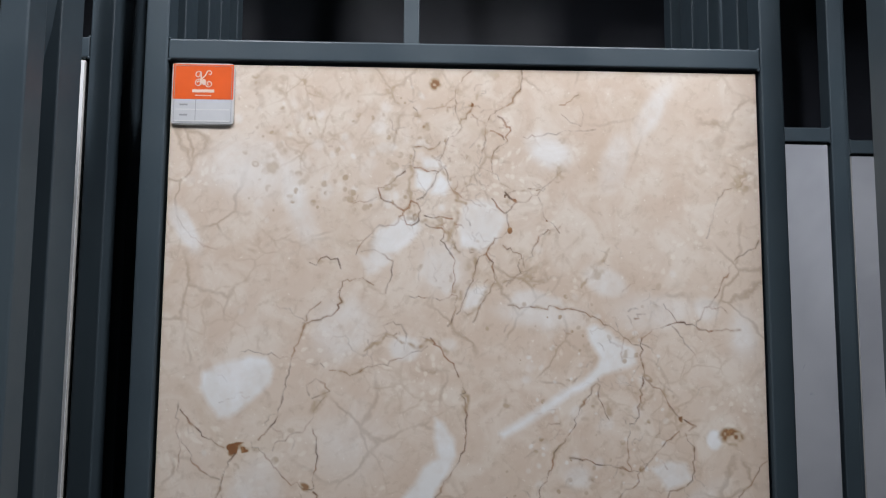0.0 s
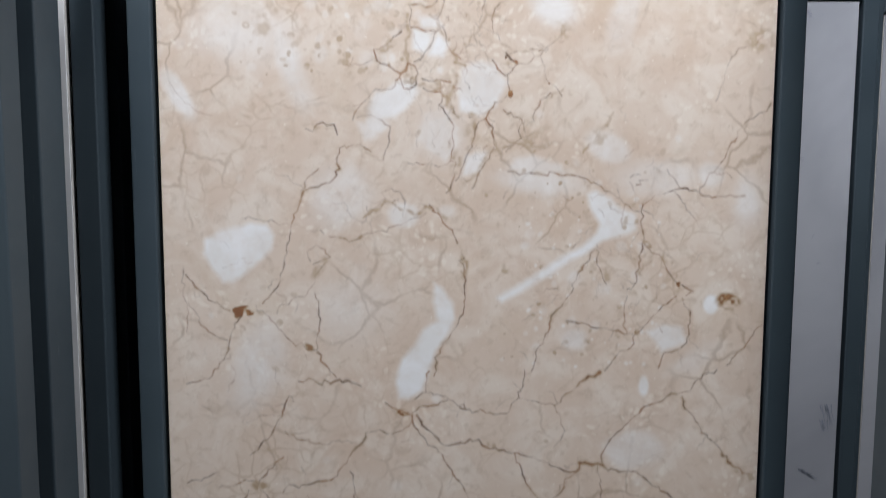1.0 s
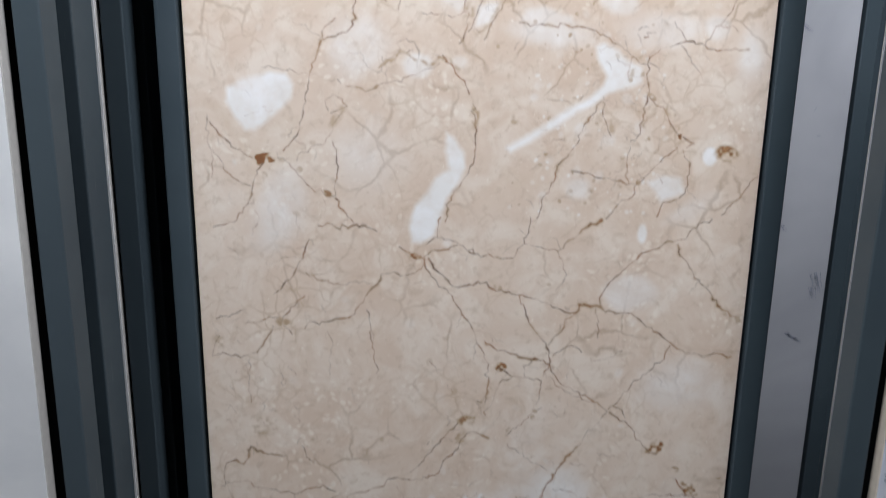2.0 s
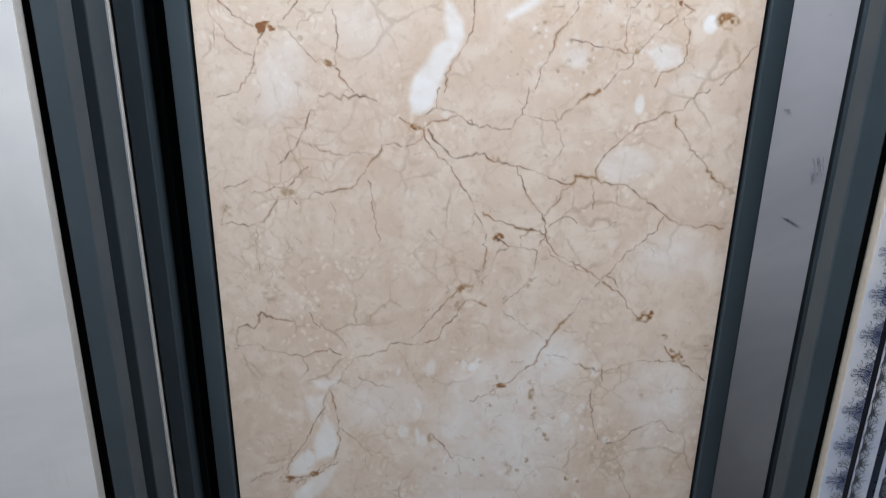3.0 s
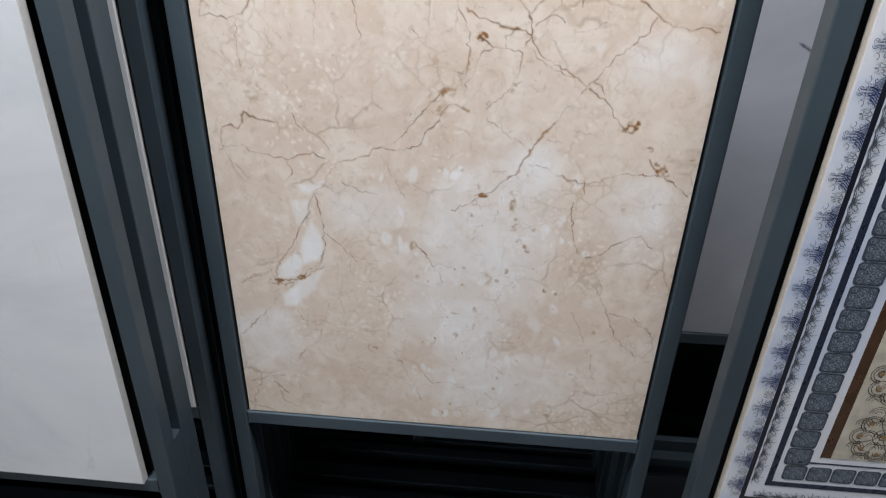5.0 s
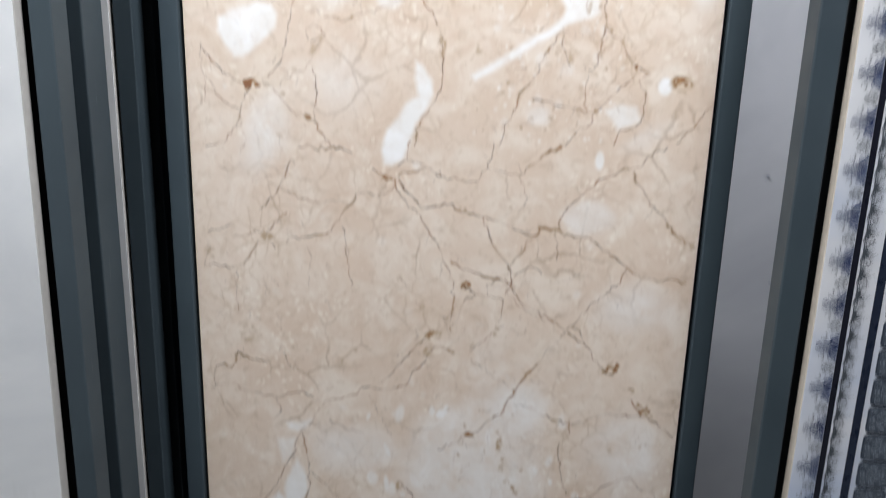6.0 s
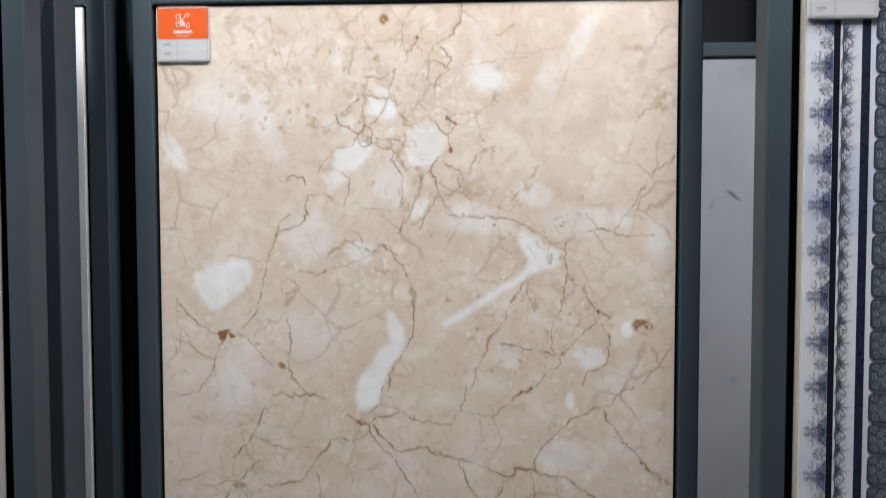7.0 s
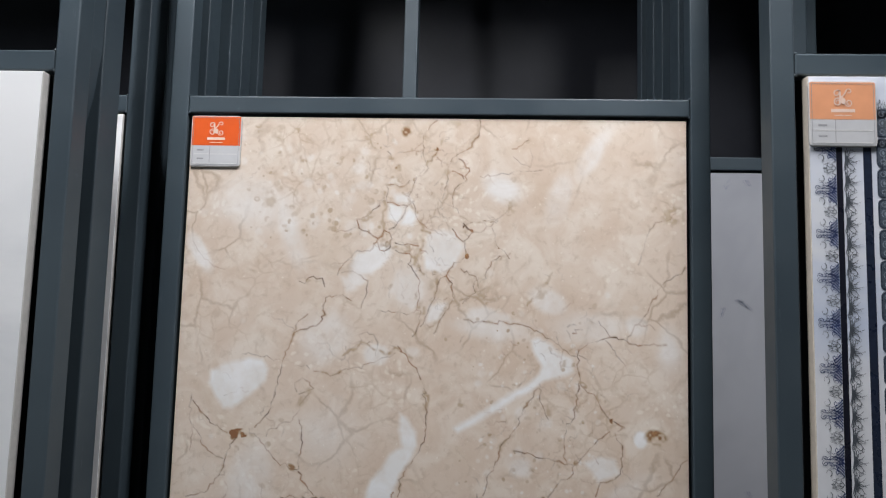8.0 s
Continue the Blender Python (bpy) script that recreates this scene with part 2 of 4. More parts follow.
slab("floor", (ROOM["x0"], ROOM["x1"], ROOM["y0"], ROOM["y1"], -0.1, 0.0), FLOOR_GLAZE, "polished showroom floor, unseen, toned dark to limit bounce and reflections", "floor")
slab("ceiling", (ROOM["x0"], ROOM["x1"], ROOM["y0"], ROOM["y1"], ROOM["z1"], ROOM["z1"] + 0.1), CEILING_PAINT, "plain grey ceiling, unseen, set low to steepen the lamplight", "ceiling")
slab("wall_north", (ROOM["x0"], ROOM["x1"], ROOM["y1"], ROOM["y1"] + T, 0, ROOM["z1"]), WALL_PAINT, "plain grey wall behind the display rack", "wall")
GX0, GX1, GZ0, GZ1 = -3.9, -1.3, 0.12, 2.3     # the unseen opening, assumed and added to let in cool light
y0, y1 = ROOM["y0"] - T, ROOM["y0"]
bm = bmesh.new()
box(bm, ROOM["x0"], GX0, y0, y1, 0, ROOM["z1"])
box(bm, GX1, ROOM["x1"], y0, y1, 0, ROOM["z1"])
box(bm, GX0, GX1, y0, y1, 0, GZ0)
box(bm, GX0, GX1, y0, y1, GZ1, ROOM["z1"])
tagged(part("wall_south", bm, WALL_PAINT), "grey wall with a wide unseen opening added for cool light", "wall", kind="structure")
unseen_opening = tagged(new("window_1"), "assumed shop front opening in dark metal bars, unseen, added for cool light", "window", kind="structure")
for k in range(4):
    x = GX0 + 0.02 + (GX1 - GX0 - 0.04) * k / 3
    part("window_bar", one_box(x - 0.02, x + 0.02, y0 + 0.03, y1 - 0.03, GZ0, GZ1), STEEL, unseen_opening)
slab("backdrop", (GX0 - 1.5, GX1 + 0.6, y0 - 0.75, y0 - 0.7, -0.1, 3.4), FILL_GLOW, "unseen glowing sheet added as cool fill light", "backdrop")
slab("wall_west", (ROOM["x0"] - T, ROOM["x0"], ROOM["y0"], ROOM["y1"], 0, ROOM["z1"]), WALL_PAINT, "plain grey end wall of the showroom", "wall")
slab("wall_east", (ROOM["x1"], ROOM["x1"] + T, ROOM["y0"], ROOM["y1"], 0, ROOM["z1"]), WALL_PAINT, "plain grey end wall of the showroom", "wall")


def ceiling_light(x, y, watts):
    """A narrow downlight out of view, with the lamp just under its diffuser."""
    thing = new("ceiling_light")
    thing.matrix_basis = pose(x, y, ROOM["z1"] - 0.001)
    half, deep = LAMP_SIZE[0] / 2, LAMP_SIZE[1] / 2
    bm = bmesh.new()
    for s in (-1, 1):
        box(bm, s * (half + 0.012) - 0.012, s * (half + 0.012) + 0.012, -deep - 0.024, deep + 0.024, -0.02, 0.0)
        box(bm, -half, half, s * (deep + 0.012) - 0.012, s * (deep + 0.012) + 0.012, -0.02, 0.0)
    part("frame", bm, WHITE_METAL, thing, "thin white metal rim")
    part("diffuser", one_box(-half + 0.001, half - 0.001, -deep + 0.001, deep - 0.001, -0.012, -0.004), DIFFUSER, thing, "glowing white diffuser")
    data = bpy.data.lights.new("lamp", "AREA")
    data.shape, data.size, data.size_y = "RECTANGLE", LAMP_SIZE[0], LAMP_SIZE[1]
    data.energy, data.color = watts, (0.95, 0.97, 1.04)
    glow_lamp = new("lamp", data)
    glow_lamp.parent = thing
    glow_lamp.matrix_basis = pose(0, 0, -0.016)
    return tagged(thing, "narrow white downlight out of view, added to light the tiles", "ceiling light", "ceiling lights")


# main lamp, out of view, placed from the shadows and falloff
ceiling_light(0.39, -0.40, 25.0)
# second unseen lamp, added to brighten the left side
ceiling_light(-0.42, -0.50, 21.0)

# ---- the display rack ----
LAYERS = (-0.150, -0.077, -0.004, 0.140, 0.288, 0.357, 0.430)      # front faces of the sliding layers
FRAME_FOOT, FRAME_TOP = 0.10, 2.30
RACK_X0, RACK_X1 = -2.0, 2.3


def display_rack():
    thing = new("display_rack")
    part("base", one_box(RACK_X0, RACK_X1, -0.16, 0.62, 0.0, 0.06, bevel=0.003), BLACK, thing, "low black plinth")
    # top cover and end panels are unseen, added to darken the inside
    part("shade_board", one_box(RACK_X0, RACK_X1, -0.16, 0.62, 2.345, 2.42, bevel=0.003), BLACK, thing, "unseen black cover added to keep light out")
    part("back_panel", one_box(RACK_X0 + 0.05, RACK_X1 - 0.05, 0.60, 0.62, 0.06, 2.345), BLACK, thing, "dark glossy back panel")
    for x in (RACK_X0, RACK_X1 - 0.05):
        part("shade_panel", one_box(x, x + 0.05, -0.16, 0.62, 0.06, 2.345, bevel=0.002), BLACK, thing, "unseen dark end panel added to keep light out")
    for y in LAYERS:
        for z0, z1 in ((0.06, FRAME_FOOT), (FRAME_TOP, 2.345)):
            part("rail", one_box(RACK_X0 + 0.05, RACK_X1 - 0.05, y + 0.008, y + 0.024, z0, z1), STEEL, thing, "grey steel sliding rail")
    return tagged(thing, "dark steel sliding rack for tile samples", "display rack")


display_rack()

INNER, OUTER = 0.3035, 0.3265
BAR_HIGH, BAR_LOW = (1.6530, 1.6745), (0.4255, 0.4492)
DEPTHS = {"front": (0.0, 0.0260), "rear": (0.0485, 0.0865)}


def display_stand(double=True, spacers=(-1, 1)):
    """A welded tube frame, single or with a second one behind it on spacers; the tile sits in the middle opening."""
    thing = new("tile_display_stand")
    for tag in ("front", "rear") if double else ("front",):
        y0, y1 = DEPTHS[tag]
        for s in (-1, 1):
            a, b = sorted((s * INNER, s * OUTER))
            part(tag + "_stile", one_box(a, b, y0, y1, FRAME_FOOT, FRAME_TOP, bevel=0.0018, segments=3), STEEL, thing)
        for z0, z1 in (BAR_HIGH, BAR_LOW, (FRAME_FOOT, FRAME_FOOT + 0.022), (FRAME_TOP - 0.022, FRAME_TOP)):
            part(tag + "_bar", one_box(-INNER + 0.0004, INNER - 0.0004, y0 + 0.0006, y1 - 0.0006, z0, z1, bevel=0.0018, segments=3), STEEL, thing)
    for s in spacers if double else ():
        a, b = sorted((s * (INNER + 0.002), s * (OUTER - 0.002)))
        part("spacer", one_box(a, b, 0.0260, 0.0485, FRAME_FOOT, 0.502), STEEL, thing)
        # the upper spacer tapers to nothing beside the tile, shaped to imitate soft shade
        bm = one_box(a, b, 0.0260, 0.0485, 1.55, FRAME_TOP)
        flush, deep = s * (OUTER - 0.002), s * (OUTER - 0.0205)
        for z in (1.56, 1.60, 1.64, 1.69):
            bmesh.ops.bisect_plane(bm, geom=bm.verts[:] + bm.edges[:] + bm.faces[:], plane_co=(0, 0, z), plane_no=(0, 0, 1))
        for v in bm.verts:
            if abs(v.co.x - flush) < 1e-4:
                k = min(1.0, max(0.0, (1.69 - v.co.z) / 0.13))
                v.co.x += (deep - flush) * k * k * (3 - 2 * k)
        part("spacer", bm, STEEL, thing)
    # small weld beads where bar meets stile
    for s in (-1, 1):
        for z in (BAR_HIGH[1], BAR_HIGH[0], BAR_LOW[0], BAR_LOW[1]):
            bm = bmesh.new()
            bmesh.ops.create_icosphere(bm, subdivisions=2, radius=0.0021)
            for v in bm.verts:
                v.co = Vector((s * (INNER - 0.0012) + v.co.x, 0.0022 + v.co.y * 0.8, z + v.co.z * 0.8)) + 0.0007 * noise.noise_vector(v.co * 900 + Vector((z, s, 0)))
            part("weld", bm, STEEL, thing, "small painted weld bead")
    # dark boards added: they blacken the gaps and the reflections behind
    for y0 in (0.0180, 0.070) if double else (0.0185,):
        part("backing", one_box(-INNER + 0.001, INNER - 0.001, y0, y0 + 0.006, BAR_LOW[1], BAR_HIGH[0]), BACKING, thing, "dark board added to keep gaps and reflections dark")
    return tagged(thing, "grey-blue painted steel tube stand holding a large tile", "display stand", "sliding display stands")


CENTRE = (0.0, LAYERS[2])
LEFT_MID = (-0.6845, LAYERS[2])
LEFT_FRONT = (-0.6845, LAYERS[0])
RIGHT_FRONT = (0.662, LAYERS[0])
BEHIND = (0.0, 0.122)
DEEPER = (0.0, 0.245)
LEFT_BACK = (-0.6845, 0.122)
RIGHT_BACK = (0.2515, LAYERS[4])
RIGHT_FAR = (0.93, LAYERS[5])
display_stand(True, ()).matrix_basis = pose(*CENTRE, 0)
double = display_stand()
double.matrix_basis = pose(*LEFT_FRONT, 0)
for at in (LEFT_MID, BEHIND, LEFT_BACK):
    copy_thing(double, pose(*at, 0))
single = display_stand(False)
single.matrix_basis = pose(*RIGHT_FRONT, 0)
for at in (DEEPER, RIGHT_BACK, RIGHT_FAR):
    copy_thing(single, pose(*at, 0))

# ---- the tiles ----
W, H, THICK, TOP = 0.6, 1.2, 0.009, 1.65
BOTTOM = TOP - H


def tile(label, glaze, body, at, dx=0.0, proud=-0.004, width=W, thick=THICK):
    """A tile standing on the lower bar of the frame at that place; its face looks to the front."""
    face_y = at[1] - proud
    thing = part("tile", one_box(-width / 2, width / 2, 0.0012, thick, 0, H, bevel=0.0008), body)
    thing.matrix_basis = pose(at[0] + dx, face_y, BOTTOM)
    if glaze:
        part("glazed_face", one_box(-width / 2 + 0.0006, width / 2 - 0.0006, 0.0, 0.0012, 0.0006, H - 0.0006, bevel=0.0005), glaze, thing, "smooth glazed face")
    return tagged(thing, label, "tile", "large sample tiles")


marble_tile = tile("large cream marble-look tile with brown veins and white patches", None, CREAM_BODY, CENTRE)
tile("plain soft-white marble-look tile in a narrow gap", SOFT_WHITE, GREY_BODY, LEFT_MID, dx=0.0, proud=0.001)
leaning = tile("large soft-white tile with faint cloudy veining", SOFT_WHITE, GREY_BODY, LEFT_FRONT, dx=-0.0115, proud=0.008, thick=0.013)
leaning.matrix_basis = leaning.matrix_basis @ pose(0, 0, 0.0016, 0, 0.43, 0)
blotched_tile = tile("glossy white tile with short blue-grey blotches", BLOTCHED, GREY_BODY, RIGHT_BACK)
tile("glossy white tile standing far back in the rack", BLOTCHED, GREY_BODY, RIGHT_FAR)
ornate_tile = tile("pale ornamental tile with blue scroll borders and beige centre", PALE_GLAZE, CREAM_BODY, RIGHT_FRONT, dx=0.0055, proud=0.006, thick=0.013)

# ---- the printed pattern of the cream tile ----
STEP = 0.00085
NU, NV = round(W / STEP) + 1, round(H / STEP) + 1
PATTERN = np.zeros((NV, NU, 4), np.float32)
rng = np.random.default_rng(7)


def value_noise(cells_v, cells_u):
    grid = rng.random((cells_v + 2, cells_u + 2))
    v, u = np.linspace(0, cells_v, NV), np.linspace(0, cells_u, NU)
    vi, ui = np.minimum(v.astype(int), cells_v - 1), np.minimum(u.astype(int), cells_u - 1)
    fv, fu = v - vi, u - ui
    fv, fu = (fv * fv * (3 - 2 * fv))[:, None], (fu * fu * (3 - 2 * fu))[None, :]
    a, b = grid[vi][:, ui], grid[vi][:, ui + 1]
    c, d = grid[vi + 1][:, ui], grid[vi + 1][:, ui + 1]
    return (a * (1 - fu) + b * fu) * (1 - fv) + (c * (1 - fu) + d * fu) * fv - 0.5


SWELL = value_noise(24, 12) + 0.5 * value_noise(60, 30)
MOTTLE = 0.5 * value_noise(150, 75) + 0.5 * value_noise(330, 165)
ROUGHEN = 0.5 * value_noise(40, 20) + 0.3 * value_noise(110, 55) + 0.2 * value_noise(300, 150)
FRAY = 0.6 * value_noise(90, 45) + 0.4 * value_noise(320, 160)


def window(u0, u1, v0, v1):
    i0 = min(max(0, int(u0 / STEP)), NU - 1)
    j0 = min(max(0, int(v0 / STEP)), NV - 1)
    i1, j1 = max(i0 + 1, min(NU, int(u1 / STEP) + 2)), max(j0 + 1, min(NV, int(v1 / STEP) + 2))
    u = np.arange(i0, i1)[None, :] * STEP
    v = np.arange(j0, j1)[:, None] * STEP
    return slice(j0, j1), slice(i0, i1), u, v


def stroke(a, b, w, s):
    w = max(w, 0.00052)
    reach = 0.008 + 3 * w
    js, is_, u, v = window(min(a[0], b[0]) - reach, max(a[0], b[0]) + reach, min(a[1], b[1]) - reach, max(a[1], b[1]) + reach)
    d = b - a
    k = np.clip(((u - a[0]) * d[0] + (v - a[1]) * d[1]) / max(d @ d, 1e-12), 0, 1)
    dist = np.hypot(u - a[0] - k * d[0], v - a[1] - k * d[1])
    dist = np.abs(dist + 0.0013 * FRAY[js, is_])
    core = min(1.0, s) * np.exp(-(dist / w) ** 2)
    halo = 0.52 * s * np.exp(-(dist / (0.0020 + 1.2 * w)) ** 2) * np.clip(0.25 + 3.0 * ROUGHEN[js, is_], 0, 1)
    PATTERN[js, is_, 0] = np.maximum(PATTERN[js, is_, 0], core)
    PATTERN[js, is_, 2] = np.maximum(PATTERN[js, is_, 2], halo)


def wander(a, way, length, width, strength):
    """A hair vein that strays from a and fades out."""
    n = max(3, int(length / 0.0034))
    for i in range(n):
        turn = rng.normal(0, 0.62)
        step = np.array((way[0] * math.cos(turn) - way[1] * math.sin(turn), way[0] * math.sin(turn) + way[1] * math.cos(turn)))
        b = a + step * rng.uniform(0.002, 0.005)
        stroke(a, b, width * 0.00048, strength * rng.uniform(0.35, 1.15) * (1 - 0.6 * i / n))
        a = b


def vein(width, strength, *numbers):
    """A vein through points given in millimetres from the tile's upper left corner; it wanders, swells and throws hair veins."""
    pts = [np.array(numbers[i:i + 2]) / 1000 for i in range(0, len(numbers), 2)]
    line = [pts[0]]
    for a, b in zip(pts, pts[1:]):
        n = max(1, int(np.hypot(*(b - a)) / 0.0040))
        for i in range(1, n + 1):
            line.append(a + (b - a) * i / n + (rng.normal(0, 0.0012, 2) if i < n else 0))
    level = rng.uniform(0.75, 1.15)
    for a, b in zip(line, line[1:]):
        level = min(1.2, max(0.45, level + rng.normal(0, 0.22)))
        stroke(a, b, width * 0.00042 * (0.5 + 0.55 * level) * rng.uniform(0.75, 1.2), 1.35 * strength * level)
        if rng.random() < 0.05:
            d = (b - a) / max(np.hypot(*(b - a)), 1e-6)
            side = rng.choice((-1, 1)) * rng.uniform(0.4, 1.3)
            d = np.array((d[0] * math.cos(side) - d[1] * math.sin(side), d[0] * math.sin(side) + d[1] * math.cos(side)))
            wander(a, d, rng.uniform(0.008, 0.045), rng.uniform(0.6, 1.0), strength * rng.uniform(0.3, 0.65))


def blot(channel, cu, cv, ru, rv, turn, soft, strength):
    cu, cv, ru, rv = cu / 1000, cv / 1000, ru / 1000, rv / 1000
    reach = 2.2 * max(ru, rv)
    js, is_, u, v = window(cu - reach, cu + reach, cv - reach, cv + reach)
    c, s = math.cos(radians(turn)), math.sin(radians(turn))
    a, b = (c * (u - cu) + s * (v - cv)) / ru, (-s * (u - cu) + c * (v - cv)) / rv
    edge = np.hypot(a, b) + 0.45 * SWELL[js, is_] + (0.15 + 0.9 * soft) * ROUGHEN[js, is_]
    soft = 0.12 + 1.25 * soft
    k = np.clip((1 + 0.5 * soft - edge) / soft, 0, 1)
    k = strength * k * k * (3 - 2 * k)
    if channel == 2:
        k = k * np.clip(0.75 + 3.2 * MOTTLE[js, is_], 0, 1.15)
    else:
        k = k * np.clip(1.05 - 0.15 * soft + 1.1 * soft * ROUGHEN[js, is_], 0, 1)
    PATTERN[js, is_, channel] = np.maximum(PATTERN[js, is_, channel], k)


def seam(width, strength, *numbers):
    """A loose tan seam without a dark line, in millimetres."""
    pts = [np.array(numbers[i:i + 2]) / 1000 for i in range(0, len(numbers), 2)]
    last = pts[0]
    for a, b in zip(pts, pts[1:]):
        n = max(1, int(np.hypot(*(b - a)) / 0.004))
        for i in range(n):
            at = a + (b - a) * (i + 0.5) / n + rng.normal(0, 0.0012, 2)
            r = width * rng.uniform(0.0005, 0.0011)
            js, is_, u, v = window(min(last[0], at[0]) - 0.01, max(last[0], at[0]) + 0.01, min(last[1], at[1]) - 0.01, max(last[1], at[1]) + 0.01)
            d = at - last
            k = np.clip(((u - last[0]) * d[0] + (v - last[1]) * d[1]) / max(d @ d, 1e-12), 0, 1)
            dist = np.hypot(u - last[0] - k * d[0], v - last[1] - k * d[1]) + 0.004 * ROUGHEN[js, is_]
            k = 0.95 * strength * np.exp(-np.abs(dist / r) ** 2) * np.clip(0.85 + 1.6 * MOTTLE[js, is_], 0, 1.2)
            PATTERN[js, is_, 2] = np.maximum(PATTERN[js, is_, 2], k)
            last = at
            if rng.random() < 0.45:
                way = rng.uniform(0, 6.28)
                wander(at, np.array((math.cos(way), math.sin(way))), rng.uniform(0.004, 0.010), 0.7, rng.uniform(0.3, 0.7))


def facet(strength, *numbers):
    """An angular white shard between veins, its corners in millimetres."""
    pts = np.array(numbers, float).reshape(-1, 2) / 1000
    js, is_, u, v = window(pts[:, 0].min() - 0.006, pts[:, 0].max() + 0.006, pts[:, 1].min() - 0.006, pts[:, 1].max() + 0.006)
    inside, dist = np.zeros(np.broadcast(u, v).shape, bool), np.full(np.broadcast(u, v).shape, 1.0)
    for a, b in zip(pts, np.roll(pts, -1, 0)):
        d = b - a
        k = np.clip(((u - a[0]) * d[0] + (v - a[1]) * d[1]) / (d @ d), 0, 1)
        dist = np.minimum(dist, np.hypot(u - a[0] - k * d[0], v - a[1] - k * d[1]))
        if abs(d[1]) > 1e-9:
            inside ^= ((a[1] > v) != (b[1] > v)) & (u < d[0] * (v - a[1]) / d[1] + a[0])
    k = np.clip(0.5 + (np.where(inside, dist, -dist) + 0.004 * ROUGHEN[js, is_]) / 0.006, 0, 1)
    PATTERN[js, is_, 1] = np.maximum(PATTERN[js, is_, 1], strength * k * np.clip(0.9 + 0.8 * ROUGHEN[js, is_], 0, 1))


def spot(u, v, ru, rv):
    """A small dark fleck."""
    blot(0, u, v, ru, rv, 20, 0.1, 1.0)


def patch(*numbers):
    blot(1, *numbers)


def stain(*numbers):
    blot(2, *numbers)


vein(1.0, .85, 210, 125, 222, 121, 232, 112, 237, 108)
vein(1.0, .85, 210, 126, 213, 136, 224, 140, 230, 145, 236, 148, 241, 145)
vein(1.0, .9, 236, 148, 227, 163, 212, 163, 205, 171, 197, 178, 191, 186, 189, 193)
vein(1.2, .9, 282, 190, 288, 198, 286, 205, 288, 218, 285, 231)
vein(1.1, .8, 277, 168, 273, 178, 279, 185, 284, 191, 287, 196)
vein(1.1, .75, 257, 153, 268, 155, 278, 155, 285, 156)
vein(1.0, .7, 258, 162, 266, 165, 274, 165, 278, 169)
vein(1.0, .7, 241, 145, 243, 138, 250, 141, 253, 148, 251, 158, 244, 163, 239, 162, 236, 153)
vein(1.2, .9, 246, 104, 256, 106, 271, 108)
vein(1.0, .8, 271, 108, 265, 121, 258, 131, 249, 137)
vein(.9, .7, 271, 108, 276, 103, 280, 117, 285, 127, 294, 134, 304, 137)
vein(.9, .6, 269, 95, 274, 103, 278, 102)
vein(.9, .6, 244, 83, 246, 93, 245, 102)
vein(1.0, .75, 244, 83, 255, 82, 266, 84, 272, 77, 279, 77)
vein(.9, .6, 303, 3, 295, 10, 288, 20, 287, 31, 278, 38, 265, 43, 254, 45)
vein(1.1, .75, 287, 33, 290, 52, 294, 62, 289, 69, 281, 72, 278, 79, 275, 90, 271, 97)
vein(1.1, .8, 305, 40, 299, 48, 292, 58)
vein(1.0, .7, 354, -2, 356, 9, 353, 23, 346, 35, 336, 41, 323, 49, 318, 62, 317, 82, 312, 99)
vein(.9, .6, 331, 50, 343, 61, 341, 75, 327, 86, 324, 96, 326, 109, 332, 116)
vein(.9, .65, 323, 65, 331, 68, 337, 74)
vein(.9, .65, 394, 37, 402, 34, 414, 26)
vein(.9, .55, 396, 47, 404, 54, 416, 59, 419, 47, 416, 36)
vein(.9, .4, 357, 71, 377, 69, 394, 66, 418, 64, 431, 62)
vein(1.9, 1, 338, 128, 343, 134, 349, 138)
vein(1.0, .55, 349, 138, 362, 136, 371, 131, 378, 122, 388, 114, 391, 105)
vein(1.0, .6, 372, 133, 376, 146, 380, 156, 389, 163, 393, 169)
vein(.9, .55, 382, 166, 372, 173, 367, 183, 366, 193, 359, 197)
vein(1.0, .8, 325, 135, 330, 143, 338, 150, 345, 143, 349, 138)
vein(1.2, .85, 340, 151, 342, 163, 335, 174, 326, 180, 319, 191, 325, 204, 328, 217)
vein(1.0, .65, 336, 182, 346, 189, 354, 191, 351, 203, 354, 210)
vein(1.0, .7, 319, 191, 312, 194, 309, 201, 306, 218, 300, 228, 295, 241, 290, 251)
vein(1.0, .55, 328, 217, 323, 229, 317, 237, 310, 251, 306, 259)
vein(1.0, .5, 354, 210, 346, 217, 336, 220, 329, 227)
vein(.9, .4, 563, 123, 560, 129, 553, 140, 549, 156, 543, 173)
vein(1.0, .4, 563, 123, 576, 121, 586, 112, 596, 107)
vein(.9, .6, 597, 175, 589, 184, 576, 191, 569, 199, 563, 212, 556, 222, 550, 233)
vein(.9, .4, 190, 133, 183, 140, 196, 140, 208, 135)
vein(1.1, .7, 143, 201, 150, 204, 154, 197, 160, 195, 164, 198, 171, 197, 174, 207)
vein(1.0, .85, 172, 231, 176, 220, 192, 217, 200, 219, 207, 223)
vein(.9, .55, 219, 231, 225, 213, 226, 199, 218, 193, 204, 188, 194, 190)
vein(.8, .4, 11, 156, 17, 166, 26, 177, 39, 186, 52, 189)
vein(1.1, .6, 20, 337, 19, 361, 24, 383, 21, 403)
vein(.9, .6, 22, 345, 35, 360, 50, 373, 65, 381)
vein(1.2, .95, 76, 387, 70, 398, 65, 408, 63, 421, 58, 431, 48, 441, 42, 451, 30, 454, 20, 456)
vein(.9, .45, 24, 373, 36, 396, 48, 405, 62, 411)
